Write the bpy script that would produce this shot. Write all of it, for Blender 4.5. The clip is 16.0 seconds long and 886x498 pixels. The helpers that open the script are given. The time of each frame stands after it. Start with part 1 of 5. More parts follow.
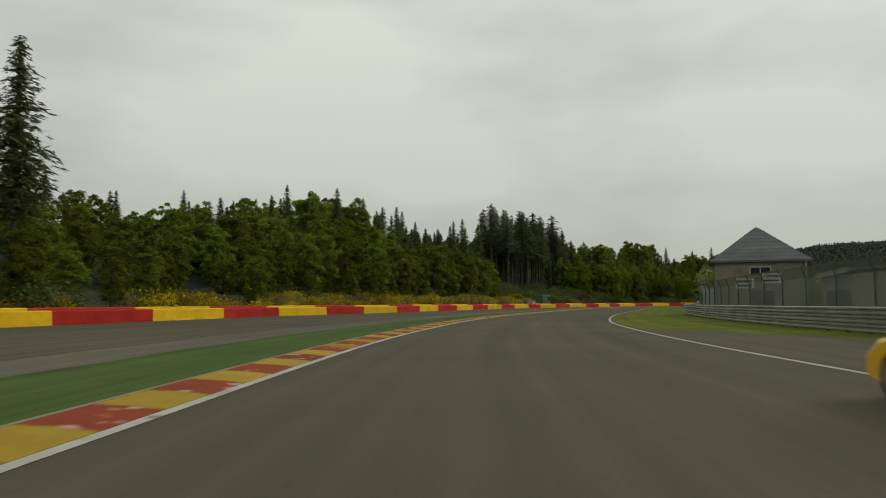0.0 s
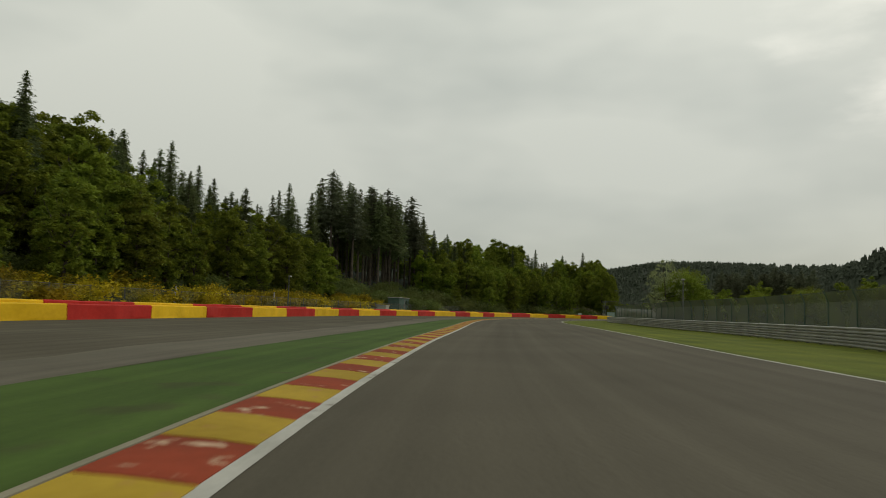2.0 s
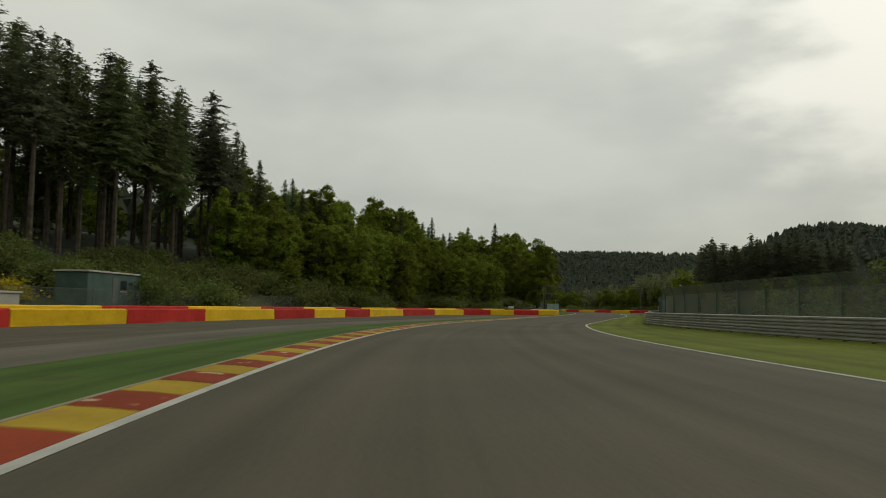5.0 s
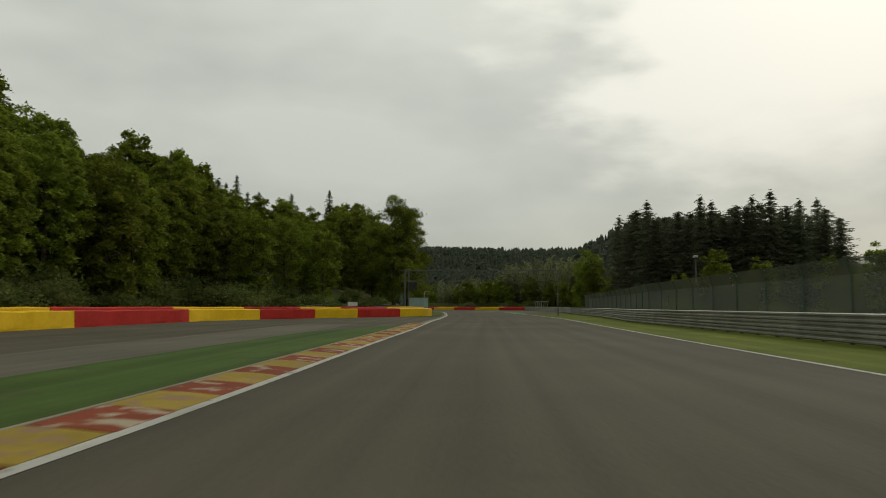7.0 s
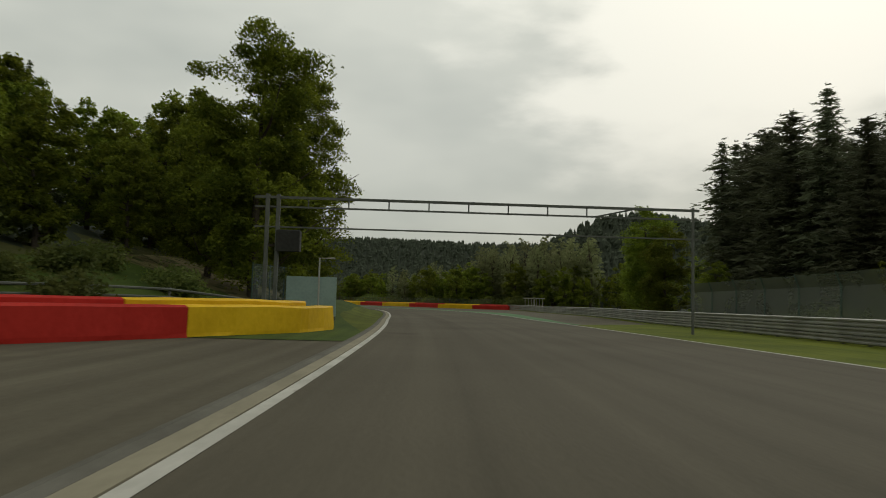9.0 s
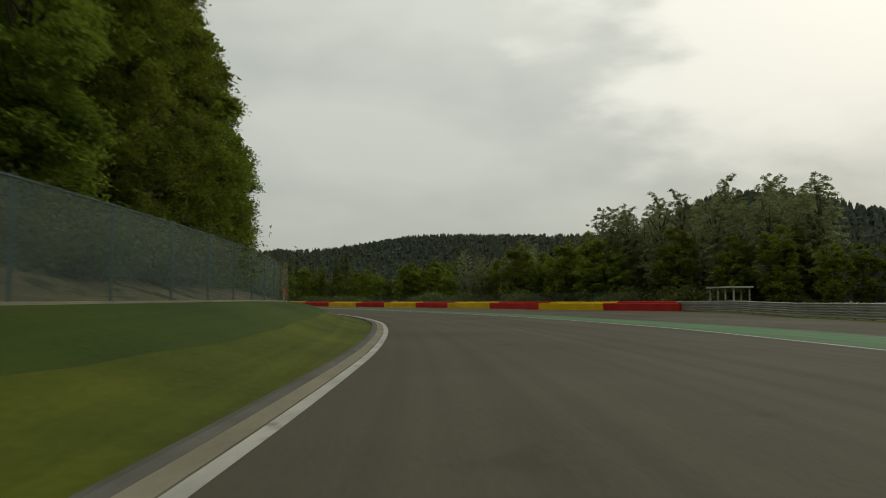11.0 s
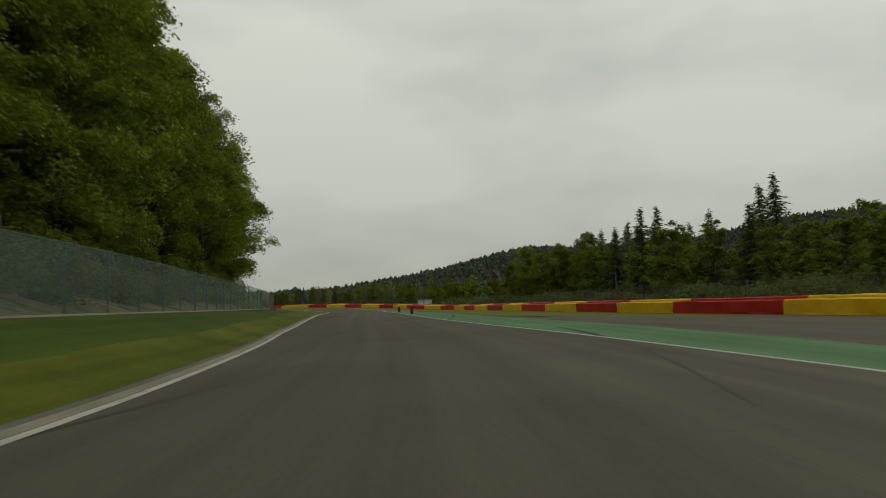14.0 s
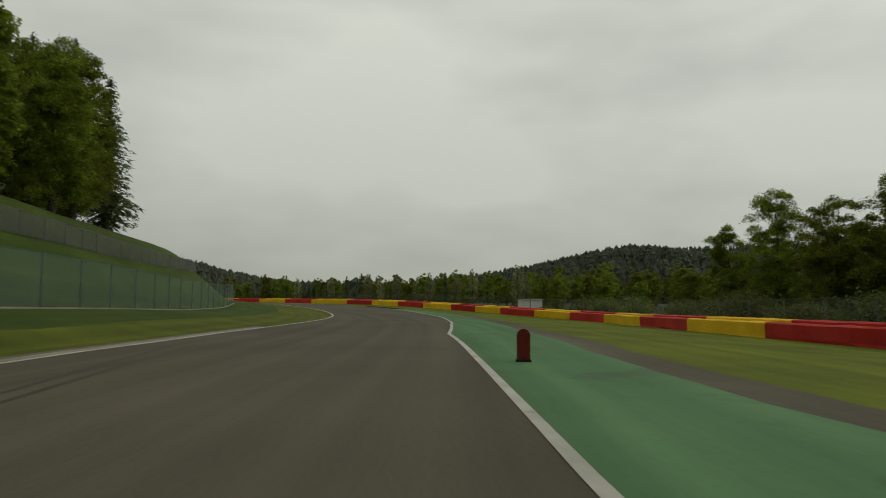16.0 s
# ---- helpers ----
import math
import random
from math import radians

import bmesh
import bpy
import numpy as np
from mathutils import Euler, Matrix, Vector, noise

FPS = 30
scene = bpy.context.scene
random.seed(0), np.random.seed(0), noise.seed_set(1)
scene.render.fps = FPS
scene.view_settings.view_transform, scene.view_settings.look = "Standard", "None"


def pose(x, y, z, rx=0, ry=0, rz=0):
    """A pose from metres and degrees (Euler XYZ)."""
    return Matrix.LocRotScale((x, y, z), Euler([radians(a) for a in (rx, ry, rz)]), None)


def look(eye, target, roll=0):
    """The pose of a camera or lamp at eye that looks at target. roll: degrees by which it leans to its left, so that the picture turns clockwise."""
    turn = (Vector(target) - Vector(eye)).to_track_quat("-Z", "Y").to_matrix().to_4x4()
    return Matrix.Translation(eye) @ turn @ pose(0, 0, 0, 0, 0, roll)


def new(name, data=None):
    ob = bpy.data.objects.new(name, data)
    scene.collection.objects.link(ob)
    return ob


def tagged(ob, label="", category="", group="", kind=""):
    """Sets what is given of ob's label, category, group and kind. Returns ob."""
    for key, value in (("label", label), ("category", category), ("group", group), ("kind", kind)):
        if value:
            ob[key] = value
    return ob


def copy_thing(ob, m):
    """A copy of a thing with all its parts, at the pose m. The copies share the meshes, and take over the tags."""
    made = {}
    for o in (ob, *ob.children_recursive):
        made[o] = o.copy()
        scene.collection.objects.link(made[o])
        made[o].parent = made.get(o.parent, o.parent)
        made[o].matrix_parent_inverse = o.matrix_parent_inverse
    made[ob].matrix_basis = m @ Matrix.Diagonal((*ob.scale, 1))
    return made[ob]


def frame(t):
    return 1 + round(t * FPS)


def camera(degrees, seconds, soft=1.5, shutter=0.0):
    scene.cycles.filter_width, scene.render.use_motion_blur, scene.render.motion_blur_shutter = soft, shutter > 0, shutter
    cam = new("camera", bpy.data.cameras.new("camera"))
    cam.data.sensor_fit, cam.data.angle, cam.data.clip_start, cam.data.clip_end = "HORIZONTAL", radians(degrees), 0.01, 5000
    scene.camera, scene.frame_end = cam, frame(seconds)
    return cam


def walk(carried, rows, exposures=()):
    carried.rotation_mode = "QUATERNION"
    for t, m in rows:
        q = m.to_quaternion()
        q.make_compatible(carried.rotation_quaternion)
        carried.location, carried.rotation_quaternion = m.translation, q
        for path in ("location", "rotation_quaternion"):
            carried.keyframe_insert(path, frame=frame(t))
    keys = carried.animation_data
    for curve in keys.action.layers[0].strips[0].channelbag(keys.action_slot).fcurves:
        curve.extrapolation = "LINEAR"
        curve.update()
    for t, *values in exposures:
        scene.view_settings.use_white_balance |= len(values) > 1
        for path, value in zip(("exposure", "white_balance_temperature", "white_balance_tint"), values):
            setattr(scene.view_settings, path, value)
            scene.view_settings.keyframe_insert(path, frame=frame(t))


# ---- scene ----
# ------------------------------------------------------------------ camera
LENS = 62.0
cam = camera(LENS, 16.0, soft=0.95, shutter=0.15)
# seconds, x, y, z, turn, tilt, lean
PATH = [
    (0.0, 0.0, 0.0, 1.2, -0.0, 4.26, 0.36), (0.5, 0.14, 16.04, 1.2, -3.37, 4.42, -0.53),
    (1.0, 1.15, 31.87, 1.2, -6.24, 4.27, -0.74), (1.5, 2.96, 47.47, 1.2, -9.25, 4.65, -1.57),
    (2.0, 5.56, 62.87, 1.2, -12.04, 4.77, -1.77), (2.5, 8.91, 78.11, 1.2, -14.93, 4.6, -1.94),
    (3.0, 12.96, 93.28, 1.2, -17.1, 4.57, -0.98), (3.5, 17.53, 108.46, 1.2, -18.55, 4.54, -0.6),
    (4.0, 22.49, 123.64, 1.2, -19.98, 4.56, -0.66), (4.5, 27.67, 138.83, 1.2, -20.16, 4.56, -0.62),
    (5.0, 33.0, 153.96, 1.2, -21.17, 4.56, -0.61), (5.5, 38.74, 168.84, 1.2, -23.56, 4.55, -0.64),
    (6.0, 45.21, 183.28, 1.2, -27.24, 4.55, -0.71), (6.5, 52.6, 197.2, 1.2, -31.4, 4.54, -0.83),
    (7.0, 60.78, 210.67, 1.2, -33.72, 4.44, -0.09), (7.5, 69.4, 223.83, 1.2, -35.16, 4.29, -0.69),
    (8.0, 78.34, 236.81, 1.2, -36.32, 4.24, -0.86), (8.5, 87.66, 249.87, 1.2, -37.15, 4.19, -1.71),
    (9, 97.19, 262.99, 1.2, -37.01, 4.15, -1.51), (9.5, 106.68, 275.99, 1.2, -36.14, 4.11, -1.04),
    (10, 116.15, 289.27, 1.2, -34.7, 4.07, -0.48), (10.5, 125.61, 303.19, 1.2, -32.9, 4.03, -0.02),
    (11, 135.06, 318.13, 1.23, -30.93, 3.99, 0.18), (11.5, 144.52, 333.71, 1.26, -27.26, 3.97, 1.65),
    (12, 152.96, 350.02, 1.22, -21.89, 4.02, 2.47), (12.5, 160.09, 367.26, 1.17, -17.69, 4.04, 2.42),
    (13, 165.97, 385.52, 1.14, -12.3, 4.11, 2.47), (13.5, 170.17, 404.39, 1.15, -7.19, 4.22, 2.7),
    (14, 172.9, 423.55, 1.2, -3.45, 4.45, 2.2), (14.5, 173.63, 442.91, 1.3, -0.58, 4.6, 2.24),
    (15, 173.5, 462.3, 1.44, 1.3, 4.73, 0.78), (15.2, 173.32, 470.03, 1.51, 2.13, 4.56, 0.48),
    (15.4, 173.03, 477.75, 1.58, 2.99, 4.44, 0.33), (15.6, 172.64, 485.47, 1.66, 3.29, 4.52, -0.02),
    (15.8, 172.27, 493.19, 1.74, 3.16, 4.52, -0.34), (16, 171.82, 500.9, 1.81, 2.93, 4.52, -0.36),
]
walk(cam, [(t, pose(x, y, z, 90 + tilt, 0, turn) @ pose(0, 0, 0, 0, 0, -lean)) for t, x, y, z, turn, tilt, lean in PATH],
     exposures=[(0.0, 0.12, 6500, 10), (2.0, 0.07, 6500, 10), (4.0, 0.0, 6500, 10), (16.0, 0.0, 6500, 10)])

# ------------------------------------------------------------------ sky and sun
SUN_AZ, SUN_EL = radians(66), radians(27)      # clockwise from +y, above the horizon
SUN_WAY = Vector((math.sin(SUN_AZ) * math.cos(SUN_EL), math.cos(SUN_AZ) * math.cos(SUN_EL), math.sin(SUN_EL)))


def overcast():
    world = bpy.data.worlds.new("overcast_sky")
    scene.world = world
    world.use_nodes = True
    nt = world.node_tree
    nt.nodes.clear()
    add, link = nt.nodes.new, nt.links.new
    out, back = add("ShaderNodeOutputWorld"), add("ShaderNodeBackground")
    sky = add("ShaderNodeTexSky")
    sky.sky_type, sky.sun_disc = "NISHITA", False
    sky.sun_elevation, sky.sun_rotation = SUN_EL, SUN_AZ
    dim = add("ShaderNodeMix")
    dim.data_type, dim.blend_type = "RGBA", "MULTIPLY"
    dim.inputs["Factor"].default_value = 1.0
    dim.inputs["B"].default_value = (0.1, 0.1, 0.1, 1)
    link(sky.outputs["Color"], dim.inputs["A"])
    co = add("ShaderNodeTexCoord")
    # glow of the cloud round the hidden sun
    dot = add("ShaderNodeVectorMath")
    dot.operation = "DOT_PRODUCT"
    dot.inputs[1].default_value = SUN_WAY
    link(co.outputs["Generated"], dot.inputs[0])
    # cloud bellies, drawn out along the horizon
    stretch = add("ShaderNodeMapping")
    stretch.inputs["Scale"].default_value = (1.0, 1.0, 2.6)
    link(co.outputs["Generated"], stretch.inputs["Vector"])
    soft, fine = add("ShaderNodeTexNoise"), add("ShaderNodeTexNoise")
    for n, s, d in ((soft, 1.7, 4), (fine, 4.2, 6)):
        n.inputs["Scale"].default_value, n.inputs["Detail"].default_value = s, d
        n.inputs["Roughness"].default_value = 0.5
        link(stretch.outputs["Vector"], n.inputs["Vector"])
    # the glow fades towards the horizon, with an uneven lower edge
    parted = add("ShaderNodeSeparateXYZ")
    link(co.outputs["Generated"], parted.inputs["Vector"])
    ragged = add("ShaderNodeMath")
    ragged.operation = "MULTIPLY_ADD"
    link(fine.outputs["Fac"], ragged.inputs[0])
    ragged.inputs[1].default_value = 0.3
    link(parted.outputs["Z"], ragged.inputs[2])
    above = add("ShaderNodeMapRange")
    above.interpolation_type = "SMOOTHSTEP"
    for k, v in (("From Min", 0.26), ("From Max", 0.44), ("To Min", 0.3), ("To Max", 1.0)):
        above.inputs[k].default_value = v
    link(ragged.outputs["Value"], above.inputs["Value"])
    m1 = add("ShaderNodeMath")
    m1.operation = "MULTIPLY_ADD"
    link(fine.outputs["Fac"], m1.inputs[0])
    m1.inputs[1].default_value = 0.34
    link(dot.outputs["Value"], m1.inputs[2])
    glow = add("ShaderNodeMapRange")
    glow.interpolation_type = "SMOOTHSTEP"
    for k, v in (("From Min", 1.035), ("From Max", 1.135), ("To Min", 0.0), ("To Max", 1.0)):
        glow.inputs[k].default_value = v
    link(m1.outputs["Value"], glow.inputs["Value"])
    lit = add("ShaderNodeMath")
    lit.operation = "MULTIPLY"
    link(glow.outputs["Result"], lit.inputs[0])
    link(above.outputs["Result"], lit.inputs[1])
    ramp = add("ShaderNodeValToRGB")
    ramp.color_ramp.elements[0].position, ramp.color_ramp.elements[1].position = 0.36, 0.64
    ramp.color_ramp.elements[0].color = (0.42, 0.45, 0.4, 1)
    ramp.color_ramp.elements[1].color = (0.70, 0.712, 0.62, 1)
    link(soft.outputs["Fac"], ramp.inputs["Fac"])
    cloud = add("ShaderNodeMix")
    cloud.data_type = "RGBA"
    link(lit.outputs["Value"], cloud.inputs["Factor"])
    link(ramp.outputs["Color"], cloud.inputs["A"])
    cloud.inputs["B"].default_value = (0.97, 0.955, 0.83, 1)
    # an overcast sky is greyer towards the horizon
    low = add("ShaderNodeMapRange")
    for k, v in (("From Min", 0.02), ("From Max", 0.42), ("To Min", 0.67), ("To Max", 1.02)):
        low.inputs[k].default_value = v
    link(parted.outputs["Z"], low.inputs["Value"])
    graded = add("ShaderNodeHueSaturation")
    link(low.outputs["Result"], graded.inputs["Value"])
    link(cloud.outputs["Result"], graded.inputs["Color"])
    deck = add("ShaderNodeMix")
    deck.data_type = "RGBA"
    deck.inputs["Factor"].default_value = 0.92
    link(dim.outputs["Result"], deck.inputs["A"])
    link(graded.outputs["Color"], deck.inputs["B"])
    link(deck.outputs["Result"], back.inputs["Color"])
    back.inputs["Strength"].default_value = 1.0
    link(back.outputs["Background"], out.inputs["Surface"])


overcast()
sun = new("sun", bpy.data.lights.new("sun", "SUN"))
sun.data.energy, sun.data.angle, sun.data.color = 0.6, radians(25), (1.0, 0.97, 0.9)
sun.matrix_world = look(SUN_WAY * 100, (0, 0, 0))

# ------------------------------------------------------------------ materials


def surface(name, dark, light, rough=0.8, scale=1.0, fine=12.0, bump=0.1, metal=0.0, gloss=0.06, spread=0.0, stain=None, island=False,
            world_space=True, amount=0.5, streak=0.0):
    """Two scales of noise between two colours, with relief; spread varies whole pieces; stain is a third colour in blotches."""
    m = bpy.data.materials.new(name)
    m.use_nodes = True
    nt = m.node_tree
    add, link = nt.nodes.new, nt.links.new
    b = nt.nodes["Principled BSDF"]
    b.inputs["Roughness"].default_value, b.inputs["Metallic"].default_value = rough, metal
    b.inputs["Specular IOR Level"].default_value = gloss
    if world_space:
        co = add("ShaderNodeNewGeometry").outputs["Position"]
    else:
        co = add("ShaderNodeTexCoord").outputs["Object"]
    big, small = add("ShaderNodeTexNoise"), add("ShaderNodeTexNoise")
    for n, s, d in ((big, scale, 4), (small, fine, 3)):
        n.inputs["Scale"].default_value, n.inputs["Detail"].default_value = s, d
        link(co, n.inputs["Vector"])
    mix = add("ShaderNodeMath")
    mix.operation = "MULTIPLY_ADD"
    link(small.outputs["Fac"], mix.inputs[0])
    mix.inputs[1].default_value = amount
    link(big.outputs["Fac"], mix.inputs[2])
    rng = add("ShaderNodeMapRange")
    rng.inputs["From Min"].default_value, rng.inputs["From Max"].default_value = 0.35 + amount * 0.3, 0.65 + amount * 0.7
    link(mix.outputs["Value"], rng.inputs["Value"])
    col = add("ShaderNodeMix")
    col.data_type = "RGBA"
    link(rng.outputs["Result"], col.inputs["Factor"])
    col.inputs["A"].default_value, col.inputs["B"].default_value = (*dark, 1), (*light, 1)
    last = col.outputs["Result"]
    if stain:
        blot = add("ShaderNodeTexNoise")
        blot.inputs["Scale"].default_value, blot.inputs["Detail"].default_value = scale * 2.7, 6
        link(co, blot.inputs["Vector"])
        cut = add("ShaderNodeMapRange")
        cut.inputs["From Min"].default_value, cut.inputs["From Max"].default_value = stain[1], stain[1] + 0.08
        link(blot.outputs["Fac"], cut.inputs["Value"])
        over = add("ShaderNodeMix")
        over.data_type = "RGBA"
        link(cut.outputs["Result"], over.inputs["Factor"])
        link(last, over.inputs["A"])
        over.inputs["B"].default_value = (*stain[0], 1)
        last = over.outputs["Result"]
    if spread:
        rnd = add("ShaderNodeNewGeometry").outputs["Random Per Island"] if island else add("ShaderNodeObjectInfo").outputs["Random"]
        val = add("ShaderNodeMapRange")
        val.inputs["To Min"].default_value, val.inputs["To Max"].default_value = 1 - spread, 1 + spread
        link(rnd, val.inputs["Value"])
        hsv = add("ShaderNodeHueSaturation")
        link(val.outputs["Result"], hsv.inputs["Value"])
        link(last, hsv.inputs["Color"])
        last = hsv.outputs["Color"]
    if streak:
        # long soft bands along the track
        run = add("ShaderNodeMapping")
        run.inputs["Scale"].default_value = (0.014, 1.3, 1.0)
        link(add("ShaderNodeUVMap").outputs["UV"], run.inputs["Vector"])
        bands = add("ShaderNodeTexNoise")
        bands.inputs["Scale"].default_value, bands.inputs["Detail"].default_value = 1.0, 5
        link(run.outputs["Vector"], bands.inputs["Vector"])
        tone = add("ShaderNodeMapRange")
        tone.inputs["From Min"].default_value, tone.inputs["From Max"].default_value = 0.3, 0.7
        tone.inputs["To Min"].default_value, tone.inputs["To Max"].default_value = 1 - streak, 1 + streak
        link(bands.outputs["Fac"], tone.inputs["Value"])
        worn = add("ShaderNodeHueSaturation")
        link(tone.outputs["Result"], worn.inputs["Value"])
        link(last, worn.inputs["Color"])
        last = worn.outputs["Color"]
    link(last, b.inputs["Base Color"])
    if bump:
        bp = add("ShaderNodeBump")
        bp.inputs["Strength"].default_value, bp.inputs["Distance"].default_value = min(1, bump * 4), 0.02
        link(small.outputs["Fac"], bp.inputs["Height"])
        link(bp.outputs["Normal"], b.inputs["Normal"])
    return m


def foliage(name, dark, light, tip=None):
    """Leaf clumps: each clump its own shade, each tree its own tone, a little light through the leaf."""
    m = bpy.data.materials.new(name)
    m.use_nodes = True
    nt = m.node_tree
    add, link = nt.nodes.new, nt.links.new
    b, out = nt.nodes["Principled BSDF"], nt.nodes["Material Output"]
    b.inputs["Roughness"].default_value, b.inputs["Specular IOR Level"].default_value = 0.75, 0.15
    geo, info = add("ShaderNodeNewGeometry"), add("ShaderNodeObjectInfo")
    col = add("ShaderNodeMix")
    col.data_type = "RGBA"
    # light and dark boughs, and a little leaf by leaf
    boughs = add("ShaderNodeTexNoise")
    boughs.inputs["Scale"].default_value, boughs.inputs["Detail"].default_value = 0.55, 3
    link(add("ShaderNodeTexCoord").outputs["Object"], boughs.inputs["Vector"])
    spread = add("ShaderNodeMapRange")
    for k, v in (("From Min", 0.36), ("From Max", 0.66), ("To Min", 0.0), ("To Max", 0.68)):
        spread.inputs[k].default_value = v
    link(boughs.outputs["Fac"], spread.inputs["Value"])
    both = add("ShaderNodeMath")
    both.operation = "MULTIPLY_ADD"
    link(geo.outputs["Random Per Island"], both.inputs[0])
    both.inputs[1].default_value = 0.32
    link(spread.outputs["Result"], both.inputs[2])
    link(both.outputs["Value"], col.inputs["Factor"])
    col.inputs["A"].default_value, col.inputs["B"].default_value = (*dark, 1), (*light, 1)
    val = add("ShaderNodeMapRange")
    val.inputs["To Min"].default_value, val.inputs["To Max"].default_value = 0.72, 1.28
    link(info.outputs["Random"], val.inputs["Value"])
    hue = add("ShaderNodeMapRange")
    hue.inputs["To Min"].default_value, hue.inputs["To Max"].default_value = 0.485, 0.512
    link(info.outputs["Random"], hue.inputs["Value"])
    hsv = add("ShaderNodeHueSaturation")
    link(val.outputs["Result"], hsv.inputs["Value"])
    link(hue.outputs["Result"], hsv.inputs["Hue"])
    link(col.outputs["Result"], hsv.inputs["Color"])
    link(hsv.outputs["Color"], b.inputs["Base Color"])
    tr = add("ShaderNodeBsdfTranslucent")
    link(hsv.outputs["Color"], tr.inputs["Color"])
    mix = add("ShaderNodeMixShader")
    mix.inputs["Fac"].default_value = 0.38
    link(b.outputs["BSDF"], mix.inputs[1])
    link(tr.outputs["BSDF"], mix.inputs[2])
    link(mix.outputs["Shader"], out.inputs["Surface"])
    return m


def netting(name, colour, cover):
    """Fine wire netting, too fine to see wire by wire: part of the light passes."""
    m = bpy.data.materials.new(name)
    m.use_nodes = True
    nt = m.node_tree
    add, link = nt.nodes.new, nt.links.new
    b, out = nt.nodes["Principled BSDF"], nt.nodes["Material Output"]
    b.inputs["Base Color"].default_value, b.inputs["Roughness"].default_value = (*colour, 1), 0.6
    noise_ = add("ShaderNodeTexNoise")
    noise_.inputs["Scale"].default_value = 0.35
    link(add("ShaderNodeNewGeometry").outputs["Position"], noise_.inputs["Vector"])
    rng = add("ShaderNodeMapRange")
    rng.inputs["To Min"].default_value, rng.inputs["To Max"].default_value = cover - 0.1, cover + 0.1
    link(noise_.outputs["Fac"], rng.inputs["Value"])
    hole, mix = add("ShaderNodeBsdfTransparent"), add("ShaderNodeMixShader")
    link(rng.outputs["Result"], mix.inputs["Fac"])
    link(hole.outputs["BSDF"], mix.inputs[1])
    link(b.outputs["BSDF"], mix.inputs[2])
    link(mix.outputs["Shader"], out.inputs["Surface"])
    return m


ASPHALT = surface("asphalt", (0.086, 0.076, 0.056), (0.118, 0.104, 0.077), 0.9, 0.13, 14, 0.12, stain=((0.08, 0.07, 0.052), 0.68), streak=0.15)
RUNOFF = surface("runoff_asphalt", (0.085, 0.075, 0.054), (0.12, 0.107, 0.078), 0.92, 0.1, 10, 0.12, stain=((0.12, 0.106, 0.076), 0.6), streak=0.18)
OLDASPHALT = surface("pale_asphalt", (0.112, 0.1, 0.077), (0.155, 0.14, 0.108), 0.9, 0.15, 10, 0.12, streak=0.2)
# dark as the trees' shaded sides: woodland shade is put into this ground colour
FORESTSHADE = surface("shaded_forest_floor", (0.03, 0.037, 0.025), (0.046, 0.055, 0.037), 0.95, 0.05, 0.6, 0.5, gloss=0.1)
KERBGREY = surface("ribbed_concrete", (0.1, 0.094, 0.078), (0.16, 0.152, 0.128), 0.9, 0.8, 14, 0.2)
RUBBER = surface("rubbered_asphalt", (0.066, 0.06, 0.046), (0.088, 0.08, 0.061), 0.8, 0.3, 14, 0.1)
GRASS = surface("mown_grass", (0.05, 0.067, 0.006), (0.108, 0.122, 0.011), 0.95, 0.25, 9, 0.5, gloss=0.1, streak=0.22)
LAWN = surface("bright_mown_grass", (0.066, 0.088, 0.006), (0.138, 0.156, 0.012), 0.95, 0.25, 9, 0.5, gloss=0.1, streak=0.22)
BANK = surface("bank_grass", (0.033, 0.056, 0.008), (0.06, 0.087, 0.013), 0.95, 0.2, 7, 0.5, gloss=0.1, streak=0.2)
EARTH = surface("stony_earth", (0.07, 0.062, 0.024), (0.24, 0.2, 0.1), 0.95, 0.35, 5, 0.5, gloss=0.1, stain=((0.05, 0.06, 0.02), 0.55))
MEADOW = surface("rough_ground", (0.035, 0.042, 0.012), (0.085, 0.085, 0.03), 0.95, 0.08, 2.5, 0.5, gloss=0.1, stain=((0.11, 0.09, 0.055), 0.66))
GREENPAINT = surface("green_paint", (0.047, 0.083, 0.017), (0.072, 0.115, 0.024), 0.8, 0.22, 9, 0.08, stain=((0.06, 0.078, 0.025), 0.58), streak=0.25)
SEAPAINT = surface("sea_green_paint", (0.07, 0.15, 0.066), (0.1, 0.195, 0.09), 0.8, 0.22, 9, 0.08, stain=((0.085, 0.135, 0.075), 0.6), streak=0.18)
WHITE = surface("white_line_paint", (0.34, 0.33, 0.29), (0.54, 0.52, 0.47), 0.7, 0.8, 16, 0.05, stain=((0.22, 0.2, 0.17), 0.62))
CONCRETE = surface("kerb_concrete", (0.2, 0.182, 0.13), (0.31, 0.28, 0.205), 0.9, 0.5, 12, 0.1)
KERBRED = surface("red_kerb_paint", (0.19, 0.036, 0.014), (0.29, 0.05, 0.02), 0.7, 0.9, 8, 0.1, spread=0.15, stain=((0.5, 0.36, 0.24), 0.6))
KERBYELLOW = surface("yellow_kerb_paint", (0.3, 0.2, 0.018), (0.42, 0.285, 0.03), 0.7, 0.9, 8, 0.1, spread=0.12, stain=((0.36, 0.19, 0.06), 0.61))
WORNRED = surface("worn_red_kerb_paint", (0.16, 0.042, 0.02), (0.25, 0.06, 0.03), 0.75, 0.9, 8, 0.1, spread=0.2, stain=((0.36, 0.29, 0.2), 0.52))
WORNYELLOW = surface("worn_yellow_kerb_paint", (0.24, 0.17, 0.03), (0.35, 0.25, 0.045), 0.75, 0.9, 8, 0.1, spread=0.18, stain=((0.27, 0.17, 0.09), 0.52))
BELTRED = surface("red_belt", (0.36, 0.022, 0.016), (0.5, 0.036, 0.026), 0.55, 0.6, 5, 0.15, spread=0.12)
